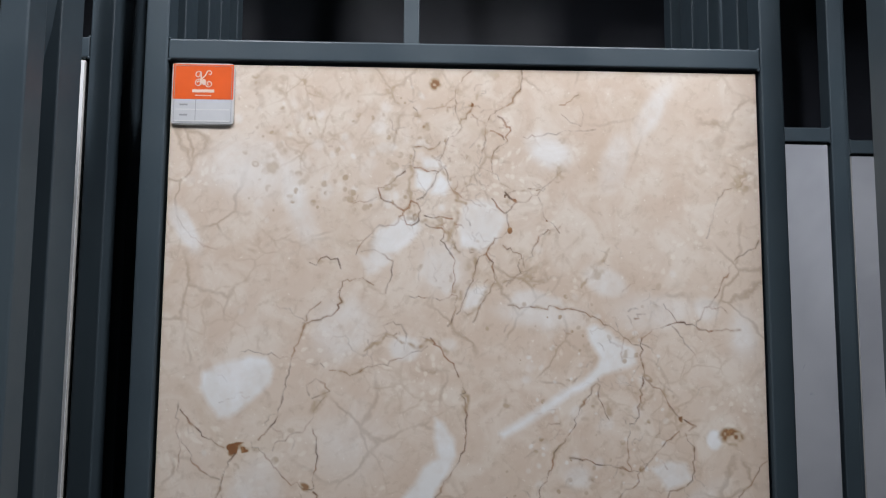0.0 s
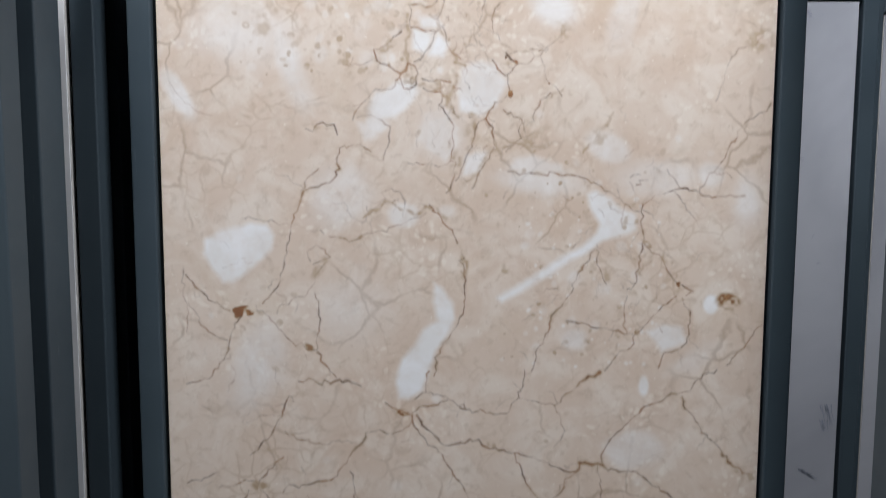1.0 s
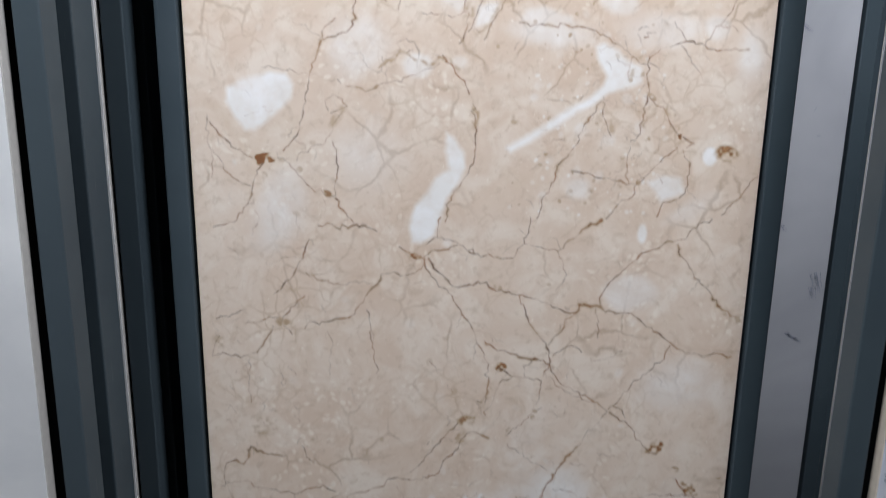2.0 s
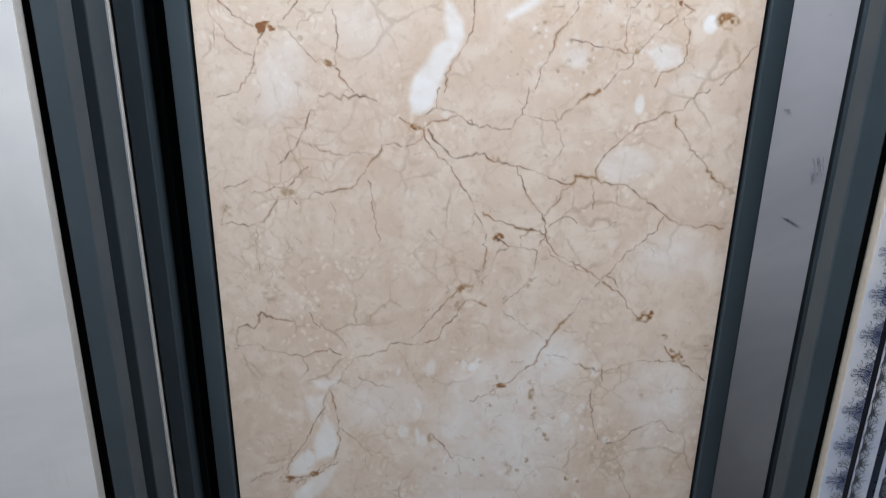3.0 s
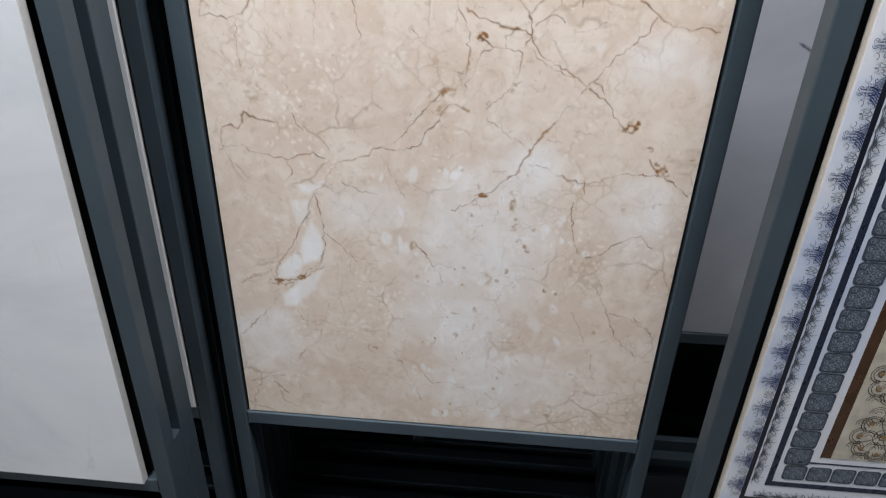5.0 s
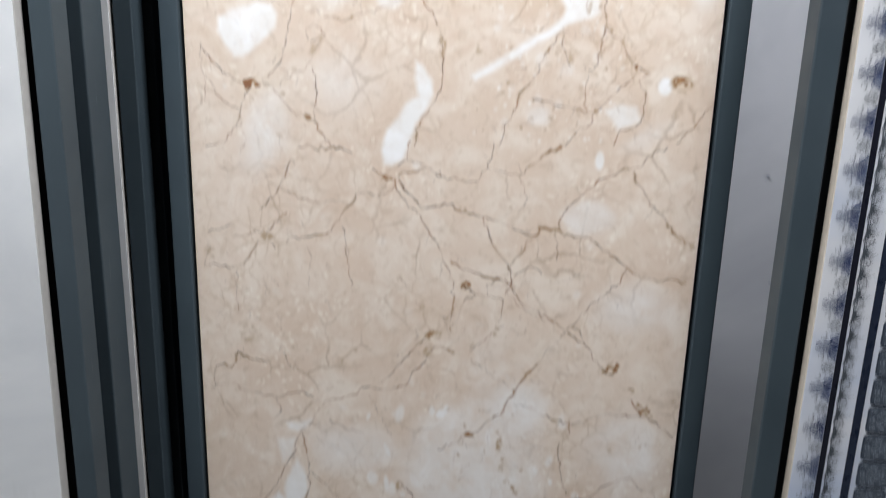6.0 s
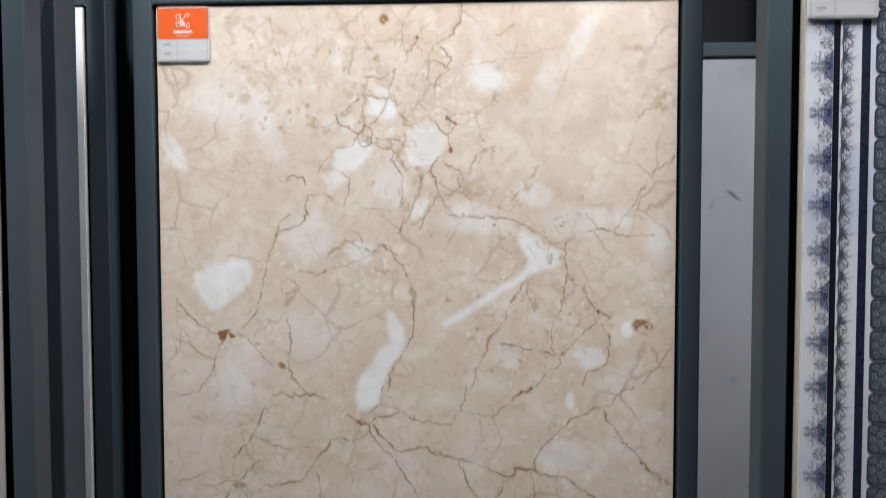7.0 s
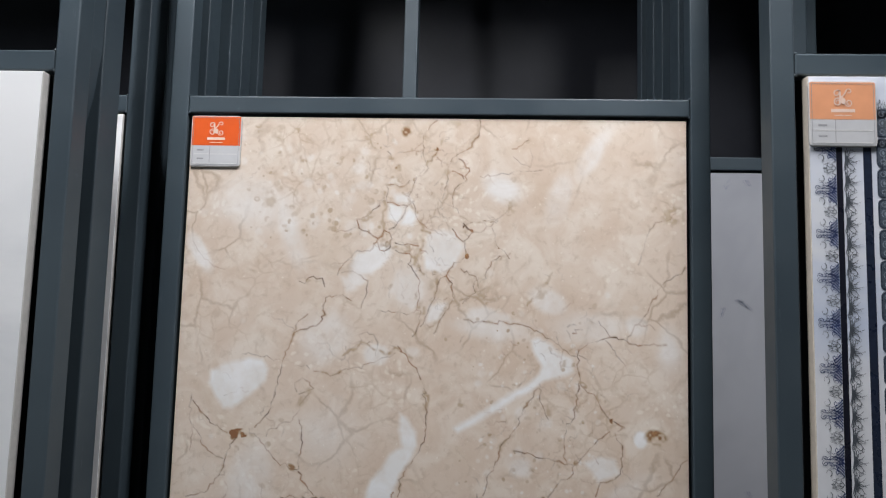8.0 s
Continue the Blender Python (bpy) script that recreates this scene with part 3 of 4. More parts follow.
vein(1.0, .85, 174, 227, 176, 240, 166, 254, 143, 261, 138, 268, 130, 285, 127, 298, 123, 315, 120, 335, 116, 351, 107, 364, 98, 374)
vein(.8, .6, 155, 240, 145, 248, 138, 261)
vein(1.3, 1, 165, 307, 178, 308, 185, 312, 195, 308, 203, 303)
vein(1.0, .75, 203, 303, 222, 302, 232, 295, 241, 292, 255, 288, 261, 283)
vein(1.0, .4, 149, 334, 159, 330, 166, 327, 161, 320, 152, 315, 143, 321, 146, 331)
vein(1.3, .75, 161, 333, 153, 343, 147, 357, 140, 367)
vein(.9, .6, 140, 367, 127, 370, 114, 377, 112, 384)
vein(1.0, .85, 92, 381, 104, 387, 115, 400, 126, 412, 139, 418, 150, 421)
vein(1.0, .9, 150, 421, 152, 405, 155, 392, 154, 376, 150, 363)
vein(1.0, .8, 152, 423, 160, 436, 171, 449)
vein(1.0, .85, 264, 275, 276, 288, 282, 297, 288, 304, 292, 313)
vein(1.3, .95, 296, 323, 299, 339, 299, 355, 300, 368, 298, 384, 291, 397, 283, 410, 275, 420, 272, 433, 269, 447)
vein(.9, .5, 198, 293, 202, 286, 214, 276, 221, 269, 217, 263, 227, 259, 235, 262, 240, 275, 238, 287)
vein(1.0, .85, 290, 233, 287, 251, 281, 263)
vein(1.0, .85, 243, 234, 260, 235, 273, 238, 290, 233)
vein(.8, .45, 79, 289, 96, 290, 120, 294, 141, 298, 160, 304)
vein(.9, .65, 341, 242, 367, 244, 400, 245, 419, 249)
vein(.9, .85, 419, 249, 433, 256, 446, 264, 456, 273, 465, 280, 473, 281)
vein(1.2, .9, 473, 281, 474, 296, 477, 308, 482, 318, 495, 327, 501, 340, 511, 352, 518, 355)
vein(1.0, .7, 473, 281, 475, 274, 486, 265, 504, 260, 511, 258, 530, 262, 533, 265, 556, 266, 575, 265)
vein(.9, .6, 498, 240, 508, 253, 511, 258)
vein(1.0, .7, 530, 262, 537, 249, 544, 242, 550, 233)
vein(.9, .65, 544, 242, 556, 242, 562, 248)
vein(.8, .35, 506, 262, 514, 272, 524, 285, 531, 297)
vein(1.1, .75, 475, 312, 472, 325, 473, 337, 469, 353)
vein(.9, .55, 469, 353, 461, 363, 459, 382, 458, 395, 463, 404)
vein(1.1, .85, 428, 319, 420, 332, 411, 346, 406, 362, 398, 372, 390, 381, 385, 397, 379, 413, 371, 423, 367, 442)
vein(1.1, .6, 430, 319, 432, 335, 437, 348, 441, 354)
vein(.9, .6, 402, 391, 414, 393, 427, 397, 444, 399, 460, 404, 469, 404)
vein(1.2, .95, 511, 365, 498, 374, 488, 385, 479, 396, 471, 404, 467, 417, 453, 425, 447, 434, 441, 441)
vein(1.1, .9, 517, 367, 522, 377, 525, 387, 523, 412, 517, 418, 504, 422, 498, 428, 495, 438)
vein(1.6, 1, 516, 354, 522, 358, 527, 360, 520, 365)
vein(1.0, .75, 598, 394, 590, 400, 583, 413, 574, 422, 564, 435)
vein(1.43, 0.94, 123, 468, 116, 484, 110, 496, 104, 509, 96, 515, 90, 525, 82, 530)
vein(1.56, 1.01, 116, 532, 105, 543, 95, 553, 90, 561, 81, 557, 71, 559, 61, 563, 50, 564)
vein(1.04, 0.54, 18, 559, 35, 554, 49, 548)
vein(1.30, 0.74, 90, 561, 97, 570, 101, 576)
vein(1.30, 0.68, 80, 567, 73, 580, 68, 589, 61, 598)
vein(1.43, 0.94, 61, 598, 47, 602, 37, 601, 16, 601, 11, 603, 14, 589, 20, 579)
vein(1.43, 1.05, 115, 569, 121, 561, 134, 561, 144, 560, 151, 557, 164, 556, 171, 551, 177, 540)
vein(1.30, 0.81, 177, 540, 184, 530, 191, 521, 196, 517, 200, 506)
vein(1.04, 0.54, 118, 505, 130, 513, 149, 518, 169, 515, 191, 516)
vein(1.04, 0.61, 200, 506, 214, 503, 226, 507, 239, 502, 247, 493)
vein(2.08, 1.05, 220, 475, 230, 481, 238, 484, 245, 487)
vein(1.17, 0.68, 245, 487, 258, 478, 273, 477, 283, 472)
vein(1.17, 0.74, 250, 471, 261, 464, 273, 466, 289, 473, 305, 482)
vein(1.17, 0.81, 261, 464, 261, 454, 264, 442)
vein(1.43, 1.01, 247, 488, 249, 499, 257, 509, 268, 520, 278, 529, 284, 541, 292, 554, 301, 567, 306, 583, 315, 596, 319, 613, 319, 637, 317, 655)
vein(2.21, 1.05, 252, 488, 257, 498, 263, 503)
vein(1.69, 1.05, 263, 503, 271, 510, 281, 519)
vein(2.47, 1.05, 281, 519, 296, 516, 315, 513)
vein(0.91, 0.47, 184, 547, 187, 560, 188, 580, 192, 597, 194, 621)
vein(0.91, 0.41, 140, 572, 146, 588, 142, 602, 142, 622)
vein(0.91, 0.41, 53, 605, 50, 640, 52, 658)
vein(1.43, 0.81, 133, 453, 143, 450, 152, 455, 165, 455, 174, 451, 186, 454, 196, 458)
vein(1.43, 1.05, 315, 513, 323, 521, 335, 524, 351, 527)
vein(1.30, 0.94, 351, 527, 367, 531, 380, 535, 393, 541, 403, 546, 415, 546, 418, 537)
vein(1.30, 1.01, 418, 537, 431, 539, 441, 539, 447, 545, 463, 546, 475, 546, 486, 554)
vein(1.95, 1.05, 486, 554, 496, 562, 510, 571, 521, 579, 532, 587)
vein(1.43, 1.01, 532, 587, 545, 592, 558, 595, 570, 591, 580, 592, 590, 595)
vein(1.17, 0.88, 441, 539, 442, 524, 447, 515, 455, 505, 466, 495, 474, 487)
vein(1.43, 1.05, 474, 487, 482, 478, 491, 475, 497, 473, 505, 467, 514, 465)
vein(1.17, 0.88, 514, 465, 528, 462, 535, 450, 546, 443, 554, 440)
vein(1.30, 1.01, 520, 468, 523, 480, 532, 488, 540, 501, 551, 513, 562, 524, 569, 536, 581, 542, 591, 548)
vein(1.30, 1.01, 295, 479, 308, 485, 314, 483, 326, 485, 336, 486, 345, 484, 348, 475, 355, 469, 359, 457, 360, 440)
vein(1.17, 0.81, 355, 470, 372, 473, 391, 477, 397, 474, 402, 465)
vein(1.43, 1.05, 402, 465, 410, 461, 416, 453, 422, 450, 431, 447, 436, 443)
vein(1.30, 0.74, 391, 477, 398, 492, 402, 504, 398, 513, 391, 521)
vein(1.30, 0.81, 351, 527, 358, 542, 363, 558, 373, 571, 383, 582, 387, 594, 388, 607, 382, 621)
vein(1.17, 0.81, 386, 584, 392, 574, 400, 567, 403, 554, 414, 547)
vein(1.43, 1.05, 315, 581, 325, 588, 335, 591, 351, 596, 368, 602, 381, 602, 388, 607)
vein(1.43, 1.05, 388, 607, 392, 617, 403, 631, 420, 639, 434, 647, 447, 655, 456, 662)
vein(1.43, 0.94, 384, 617, 400, 634, 414, 642, 431, 650, 447, 655)
vein(1.30, 0.88, 521, 583, 516, 593, 511, 603, 500, 613, 488, 624, 479, 635, 471, 645, 457, 660)
vein(1.30, 0.81, 331, 612, 339, 616, 346, 622, 361, 623, 359, 609, 368, 604)
vein(1.43, 0.81, 346, 624, 333, 630, 328, 644, 324, 658, 318, 669)
vein(1.17, 0.68, 361, 623, 380, 627, 378, 649, 375, 656)
vein(1.17, 0.61, 437, 602, 449, 600, 459, 597, 468, 590)
vein(1.04, 0.47, 391, 597, 406, 586, 416, 586, 423, 592)
vein(1.04, 0.54, 436, 539, 439, 553, 440, 575)
vein(1.30, 0.94, 456, 664, 444, 679, 432, 694, 420, 713, 407, 729, 398, 743)
vein(1.56, 1.05, 398, 743, 394, 752, 388, 764, 383, 776, 369, 785, 364, 789, 352, 802, 334, 807)
vein(1.30, 1.01, 459, 664, 471, 674, 481, 679, 489, 691, 498, 702)
vein(1.95, 1.05, 498, 702, 508, 713, 516, 715)
vein(1.17, 0.81, 462, 656, 473, 661, 477, 670)
vein(1.17, 0.68, 343, 694, 353, 685, 362, 675, 372, 665, 382, 659)
vein(1.17, 0.68, 344, 705, 358, 716, 369, 723, 383, 731, 391, 737)
vein(1.04, 0.47, 418, 728, 435, 731)
vein(1.17, 0.61, 399, 761, 421, 764, 436, 774)
vein(1.30, 0.88, 436, 774, 454, 779, 470, 782, 489, 777, 502, 771, 516, 766, 537, 767, 554, 767)
vein(1.43, 0.94, 468, 780, 470, 796)
vein(1.95, 1.05, 541, 746, 548, 757, 558, 767)
vein(1.30, 0.94, 558, 767, 569, 772, 585, 783, 595, 792)
vein(1.17, 0.68, 458, 809, 457, 826, 461, 847, 467, 870, 471, 880)
vein(1.17, 0.68, 483, 887, 501, 881, 517, 865, 534, 855, 548, 850, 557, 860, 565, 867)
vein(1.30, 0.94, 287, 680, 277, 689, 267, 704, 257, 716, 246, 729, 233, 742)
vein(1.43, 1.01, 322, 698, 308, 691, 298, 692, 291, 700, 288, 711, 281, 719, 271, 727, 266, 742)
vein(1.56, 1.05, 266, 742, 253, 749, 232, 752, 218, 749, 207, 751, 202, 761, 185, 766)
vein(1.43, 1.01, 185, 766, 174, 769, 163, 772, 153, 783, 146, 796, 139, 809)
vein(1.30, 0.81, 17, 762, 16, 746, 20, 734, 31, 730, 39, 735, 46, 725, 49, 713, 68, 722, 89, 724)
vein(1.30, 0.81, 12, 763, 28, 757, 43, 756, 50, 764, 72, 767, 86, 770, 101, 772, 116, 765, 131, 760, 145, 768)
vein(1.04, 0.47, 108, 711, 114, 726, 123, 733)
vein(1.04, 0.47, 97, 774, 103, 790, 91, 805)
vein(1.30, 0.94, 139, 809, 128, 815, 124, 826, 119, 848, 110, 861, 102, 879, 94, 897, 80, 916, 71, 930, 65, 954)
vein(1.30, 0.81, 129, 817, 134, 838, 137, 860, 138, 873, 148, 881, 162, 893, 174, 906, 181, 915)
vein(1.30, 0.81, 138, 873, 138, 899, 130, 922, 110, 937)
vein(2.08, 1.05, 110, 937, 97, 950, 73, 955, 61, 959)
vein(1.04, 0.54, 217, 760, 225, 776, 235, 796, 246, 816)
vein(0.91, 0.41, 166, 799, 187, 810, 210, 813)
vein(1.43, 0.94, 260, 883, 269, 892, 281, 909, 293, 926, 297, 940)
vein(1.17, 0.54, 17, 962, 38, 946, 57, 940)
vein(1.04, 0.47, 341, 807, 324, 820, 306, 829)
facet(0.95, 269, 352, 278, 358, 288, 373, 290, 390, 282, 405, 270, 421, 264, 442, 258, 461, 243, 471, 233, 470, 231, 452, 237, 430, 249, 415, 258, 400, 273, 391, 268, 370)
facet(0.95, 429, 261, 443, 267, 452, 277, 469, 283, 469, 299, 449, 307, 436, 309, 423, 320, 404, 330, 381, 346, 359, 360, 337, 372, 333, 368, 349, 357, 375, 340, 394, 327, 417, 315, 430, 303, 433, 293, 423, 277, 420, 264)
facet(0.9, 43, 310, 59, 300, 86, 294, 103, 295, 111, 305, 108, 319, 88, 339, 69, 352, 59, 353, 48, 337, 41, 324)
facet(0.85, 122, 856, 134, 873, 136, 908, 123, 918, 107, 924, 104, 897, 113, 874)
facet(0.85, 75, 930, 96, 906, 107, 919, 98, 943, 69, 954)
facet(0.8, 76, 977, 105, 947, 134, 931, 120, 965, 91, 993, 74, 996)
facet(0.75, 110, 806, 143, 800, 135, 813, 124, 818, 113, 814)
facet(0.6, 97, 830, 121, 826, 117, 852, 102, 866)
facet(0.75, 482, 401, 498, 394, 517, 396, 522, 412, 508, 417, 498, 422)
facet(0.5, 347, 230, 366, 226, 393, 236, 396, 243, 367, 243, 343, 241)
facet(0.45, 258, 185, 282, 178, 291, 195, 286, 218, 270, 228, 252, 212)
seam(3, 0.60, 243, 92, 244, 110, 240, 129, 245, 142, 253, 156, 270, 164, 283, 169)
seam(3.5, 0.60, 289, 137, 297, 140, 302, 143)
seam(2.5, 0.54, 264, 92, 278, 111, 286, 127, 294, 137)
seam(2, 0.54, 307, 103, 301, 121, 298, 136)
seam(2.5, 0.48, 334, 119, 350, 127, 372, 125, 385, 117, 396, 106)
seam(3, 0.60, 289, 143, 288, 161, 280, 172, 288, 183, 294, 191)
seam(4, 0.60, 305, 188, 309, 199, 307, 215)
seam(3.5, 0.54, 337, 184, 356, 192, 356, 210, 369, 221, 348, 215, 323, 223, 313, 242, 296, 258)
seam(2, 0.48, 372, 191, 382, 167, 396, 162)
seam(2, 0.54, 444, 183, 431, 205, 412, 226)
facet(.9, 248, 105, 268, 109, 260, 128, 248, 124)
facet(.95, 272, 109, 282, 119, 278, 132, 263, 130)
facet(.8, 254, 94, 270, 94, 277, 104, 256, 106)
facet(.8, 295, 141, 313, 136, 329, 139, 340, 156, 329, 178, 313, 190, 294, 184, 291, 161)
facet(.7, 211, 166, 228, 164, 240, 158, 242, 174, 231, 191, 212, 193, 204, 182)
facet(.55, 261, 191, 283, 185, 294, 199, 294, 218, 280, 234, 258, 220)
facet(.6, 299, 226, 321, 223, 313, 242, 296, 247)
facet(.5, 191, 193, 216, 196, 212, 209, 201, 212)
spot(344, 168, 1.5, 2.25)
spot(338, 132, 1.25, 2.25)
spot(348, 136, 2.25, 1.25)
spot(380, 157, 1.0, 1.0)
seam(3, 0.60, 199, 288, 220, 271, 234, 278, 251, 285, 268, 275, 281, 292)
vein(1.8, .7, 66, 957, 79, 961, 103, 946, 135, 926)
vein(1.8, .45, 70, 975, 57, 995, 35, 1020, 8, 1051)
vein(.9, .4, 92, 1003, 99, 1017, 123, 1025, 135, 1010, 139, 986)
vein(1.1, .5, 502, 932, 521, 967, 537, 1009, 572, 1041)
vein(1, .5, 526, 972, 557, 979, 586, 1001)
vein(1, .45, 559, 976, 586, 1002, 594, 1026, 580, 1044, 562, 1019)
vein(.8, .35, 323, 1165, 348, 1156, 382, 1158, 394, 1140)
vein(1, .4, 449, 1186, 473, 1168, 492, 1152, 534, 1154, 533, 1177)
vein(.9, .4, 60, 1175, 77, 1184, 114, 1169, 131, 1179)
vein(.9, .35, 10, 1140, 47, 1125, 60, 1175)
vein(.8, .35, 586, 1194, 599, 1169)
vein(.8, .3, 196, 1063, 237, 1080, 254, 1110, 271, 1153)
patch(384, 88, 23, 16, 25, 0.6, 0.7)
patch(230, 173, 26, 13, -40, 0.35, 0.8)
patch(213, 197, 12, 9, 0, 0.4, 0.6)
patch(279, 205, 24, 28, 0, 0.8, 0.35)
patch(239, 284, 15, 12, 0, 0.4, 0.6)
patch(368, 251, 45, 17, 5, 0.6, 0.55)
patch(492, 40, 9, 27, 30, 0.8, 0.55)
patch(450, 97, 10, 25, 15, 0.9, 0.5)
patch(128, 139, 12, 40, -20, 0.9, 0.6)
patch(20, 168, 10, 27, -30, 0.5, 0.6)
patch(439, 219, 18, 12, 20, 0.6, 0.6)
patch(487, 248, 36, 16, 0, 0.8, 0.4)
patch(546, 373, 8, 10, 0, 0.4, 0.9)
patch(481, 457, 6, 12, 0, 0.4, 0.9)
patch(542, 245, 14, 12, 0, 0.5, 0.5)
patch(410, 409, 12, 10, 0, 0.8, 0.5)
patch(527, 431, 33, 10, -30, 0.9, 0.35)
patch(91, 441, 20, 41, 20, 0.9, 0.52)
patch(185, 380, 34, 34, 0, 0.9, 0.30)
patch(176, 267, 27, 27, 0, 0.9, 0.45)
patch(577, 268, 13, 25, 0, 0.9, 0.52)
patch(82, 110, 46, 32, 0, 0.9, 0.45)
patch(346, 886, 82, 137, 10, 0.9, 0.66)
patch(398, 775, 43, 41, 0, 0.9, 0.75)
patch(328, 996, 69, 68, 0, 0.9, 0.66)
patch(205, 836, 52, 31, 0, 0.9, 0.55)
patch(470, 522, 29, 20, 0, 0.4, 0.45)
patch(38, 1034, 48, 26, -10, 0.4, 0.55)
patch(534, 630, 39, 28, 0, 0.9, 0.45)
patch(538, 827, 43, 50, 0, 0.9, 0.52)
patch(287, 871, 16, 22, 0, 0.7, 0.6)
patch(318, 1012, 47, 60, 0, 0.9, 0.6)
patch(379, 1109, 82, 55, 0, 0.9, 0.60)
stain(266, 18, 7, 8, 30, 0.6, 0.75)
stain(257, 63, 5, 7, 20, 0.7, 0.75)
stain(249, 50, 9, 6, 20, 0.8, 0.5)
stain(303, 38, 4, 3, 30, 0.5, 0.9)
stain(278, 76, 2, 3, 0, 0.5, 0.8)
stain(391, 106, 13, 11, 0, 0.8, 0.45)
stain(343, 167, 3, 4, 0, 0.3, 0.95)
stain(582, 115, 14, 12, 0, 0.8, 0.5)
stain(78, 381, 13, 5, 0, 0.2, 0.95)
stain(74, 386, 6, 4, 0, 0.3, 0.9)
stain(238, 485, 7, 4, 10, 0.4, 0.85)
stain(515, 354, 5, 3, 20, 0.4, 0.85)
stain(565, 371, 16, 10, 15, 0.4, 0.75)
stain(473, 402, 4, 4, 0, 0.5, 0.85)
stain(156, 337, 6, 15, 35, 0.6, 0.5)
stain(289, 235, 8, 13, 10, 0.7, 0.5)
stain(299, 333, 5, 17, 0, 0.7, 0.6)
stain(103, 24, 13, 10, 0, 0.9, 0.45)
stain(141, 52, 6, 5, 0, 0.7, 0.5)
stain(115, 90, 5, 6, 0, 0.8, 0.4)
stain(103, 100, 9, 9, 0, 0.8, 0.3)
stain(84, 190, 11, 5, 0, 0.8, 0.4)
stain(94, 215, 17, 6, -15, 0.8, 0.4)
stain(33, 205, 6, 3, 0, 0.8, 0.4)
stain(160, 198, 12, 6, 0, 0.7, 0.4)
stain(364, 202, 16, 15, 0, 0.9, 0.35)
stain(429, 209, 9, 7, -50, 0.9, 0.4)
stain(145, 419, 7, 4, 30, 0.5, 0.7)
stain(331, 519, 20, 3, 15, 0.8, 0.5)
stain(593, 552, 6, 7, 0, 0.8, 0.5)
stain(279, 157, 12, 7, 0, 0.9, 0.45)
stain(247, 153, 10, 9, 0, 0.9, 0.45)
stain(501, 329, 10, 5, 40, 0.8, 0.5)
stain(430, 336, 9, 13, -20, 0.9, 0.35)
stain(201, 52, 20, 26, 0, 1, 0.2)
stain(162, 65, 33, 19, 0, 1, 0.2)
stain(516, 704, 9, 10, 30, 0.35, 0.85)
stain(511, 711, 9, 5, 0, 0.4, 0.8)
stain(539, 733, 5, 4, 0, 0.5, 0.7)
stain(559, 758, 11, 7, 30, 0.4, 0.85)
stain(590, 743, 5, 3, 0, 0.5, 0.7)
stain(334, 611, 6, 5, 0, 0.4, 0.8)
stain(298, 676, 11, 6, -10, 0.6, 0.7)
stain(290, 698, 6, 9, 30, 0.6, 0.6)
stain(91, 562, 9, 6, 0, 0.7, 0.6)
stain(71, 957, 14, 7, 10, 0.4, 0.8)
stain(103, 946, 6, 4, -20, 0.5, 0.8)
stain(345, 806, 7, 4, 0, 0.5, 0.8)
stain(383, 800, 6, 4, -10, 0.5, 0.85)
stain(383, 815, 4, 11, 0, 0.7, 0.6)
stain(389, 849, 7, 5, 0, 0.7, 0.5)
stain(405, 879, 4, 7, -30, 0.5, 0.6)
stain(381, 915, 4, 5, 0, 0.5, 0.6)
stain(436, 941, 4, 5, 0, 0.5, 0.7)
stain(451, 945, 5, 4, 0, 0.5, 0.6)
stain(477, 897, 29, 32, 0, 1, 0.4)
stain(495, 927, 22, 15, 0, 1, 0.4)
stain(356, 929, 7, 11, 0, 0.8, 0.4)
stain(257, 885, 6, 7, 0, 0.7, 0.6)
stain(65, 687, 15, 12, 0, 1, 0.45)
stain(19, 585, 8, 11, 0, 0.8, 0.45)
stain(580, 548, 9, 13, 0, 0.9, 0.4)
stain(343, 981, 4, 7, 0, 0.6, 0.5)
stain(316, 987, 9, 5, 0, 0.6, 0.5)
stain(614, 909, 22, 44, 0, 1, 0.3)
stain(200, 1060, 10, 8, 40, 0.5, 0.65)
stain(458, 1165, 6, 6, 0, 0.5, 0.6)
stain(391, 1035, 31, 20, 0, 1, 0.35)
stain(588, 1176, 32, 71, 0, 1, 0.3)
stain(318, 1026, 5, 5, 0, 0.6, 0.5)
stain(186, 1106, 68, 44, 0, 1, 0.2)
vein(.8, .35, 27, 955, 58, 941)
vein(1.3, .35, 125, 1029, 121, 1054, 99, 1072, 84, 1094)
vein(2, .4, 10, 1140, 38, 1129, 65, 1123)
vein(2.2, .45, 46, 1136, 66, 1157)
vein(1, .4, 83, 1161, 101, 1165)
vein(.9, .4, 178, 1098, 211, 1109, 245, 1111)
vein(.9, .45, 229, 1063, 247, 1090)
vein(1, .45, 275, 1103, 287, 1118, 313, 1113, 338, 1124, 364, 1132, 386, 1141, 391, 1157)
vein(.8, .4, 475, 974, 488, 997, 500, 1025)
vein(.8, .4, 511, 1044, 512, 1064, 521, 1089)
patch(49, 1061, 50, 45, -10, 0.7, 0.5)
stain(326, 9, 15, 6, 0, 0.7, 0.35)
stain(103, 24, 7, 7, 20, 0.5, 0.5)
stain(110, 33, 9, 6, 0, 0.6, 0.45)
stain(86, 19, 4, 3, 0, 0.6, 0.4)
stain(112, 14, 6, 4, 0, 0.6, 0.35)
stain(140, 56, 4, 5, 0, 0.5, 0.5)
stain(105, 106, 8, 8, 0, 0.6, 0.4)
stain(123, 116, 3, 8, 0, 0.6, 0.35)
stain(129, 91, 4, 4, 0, 0.6, 0.4)
stain(164, 69, 8, 6, 0, 0.7, 0.4)
stain(391, 105, 9, 9, 0, 0.7, 0.45)
stain(356, 197, 9, 12, 0, 0.9, 0.35)
stain(482, 315, 9, 3, 40, 0.5, 0.55)
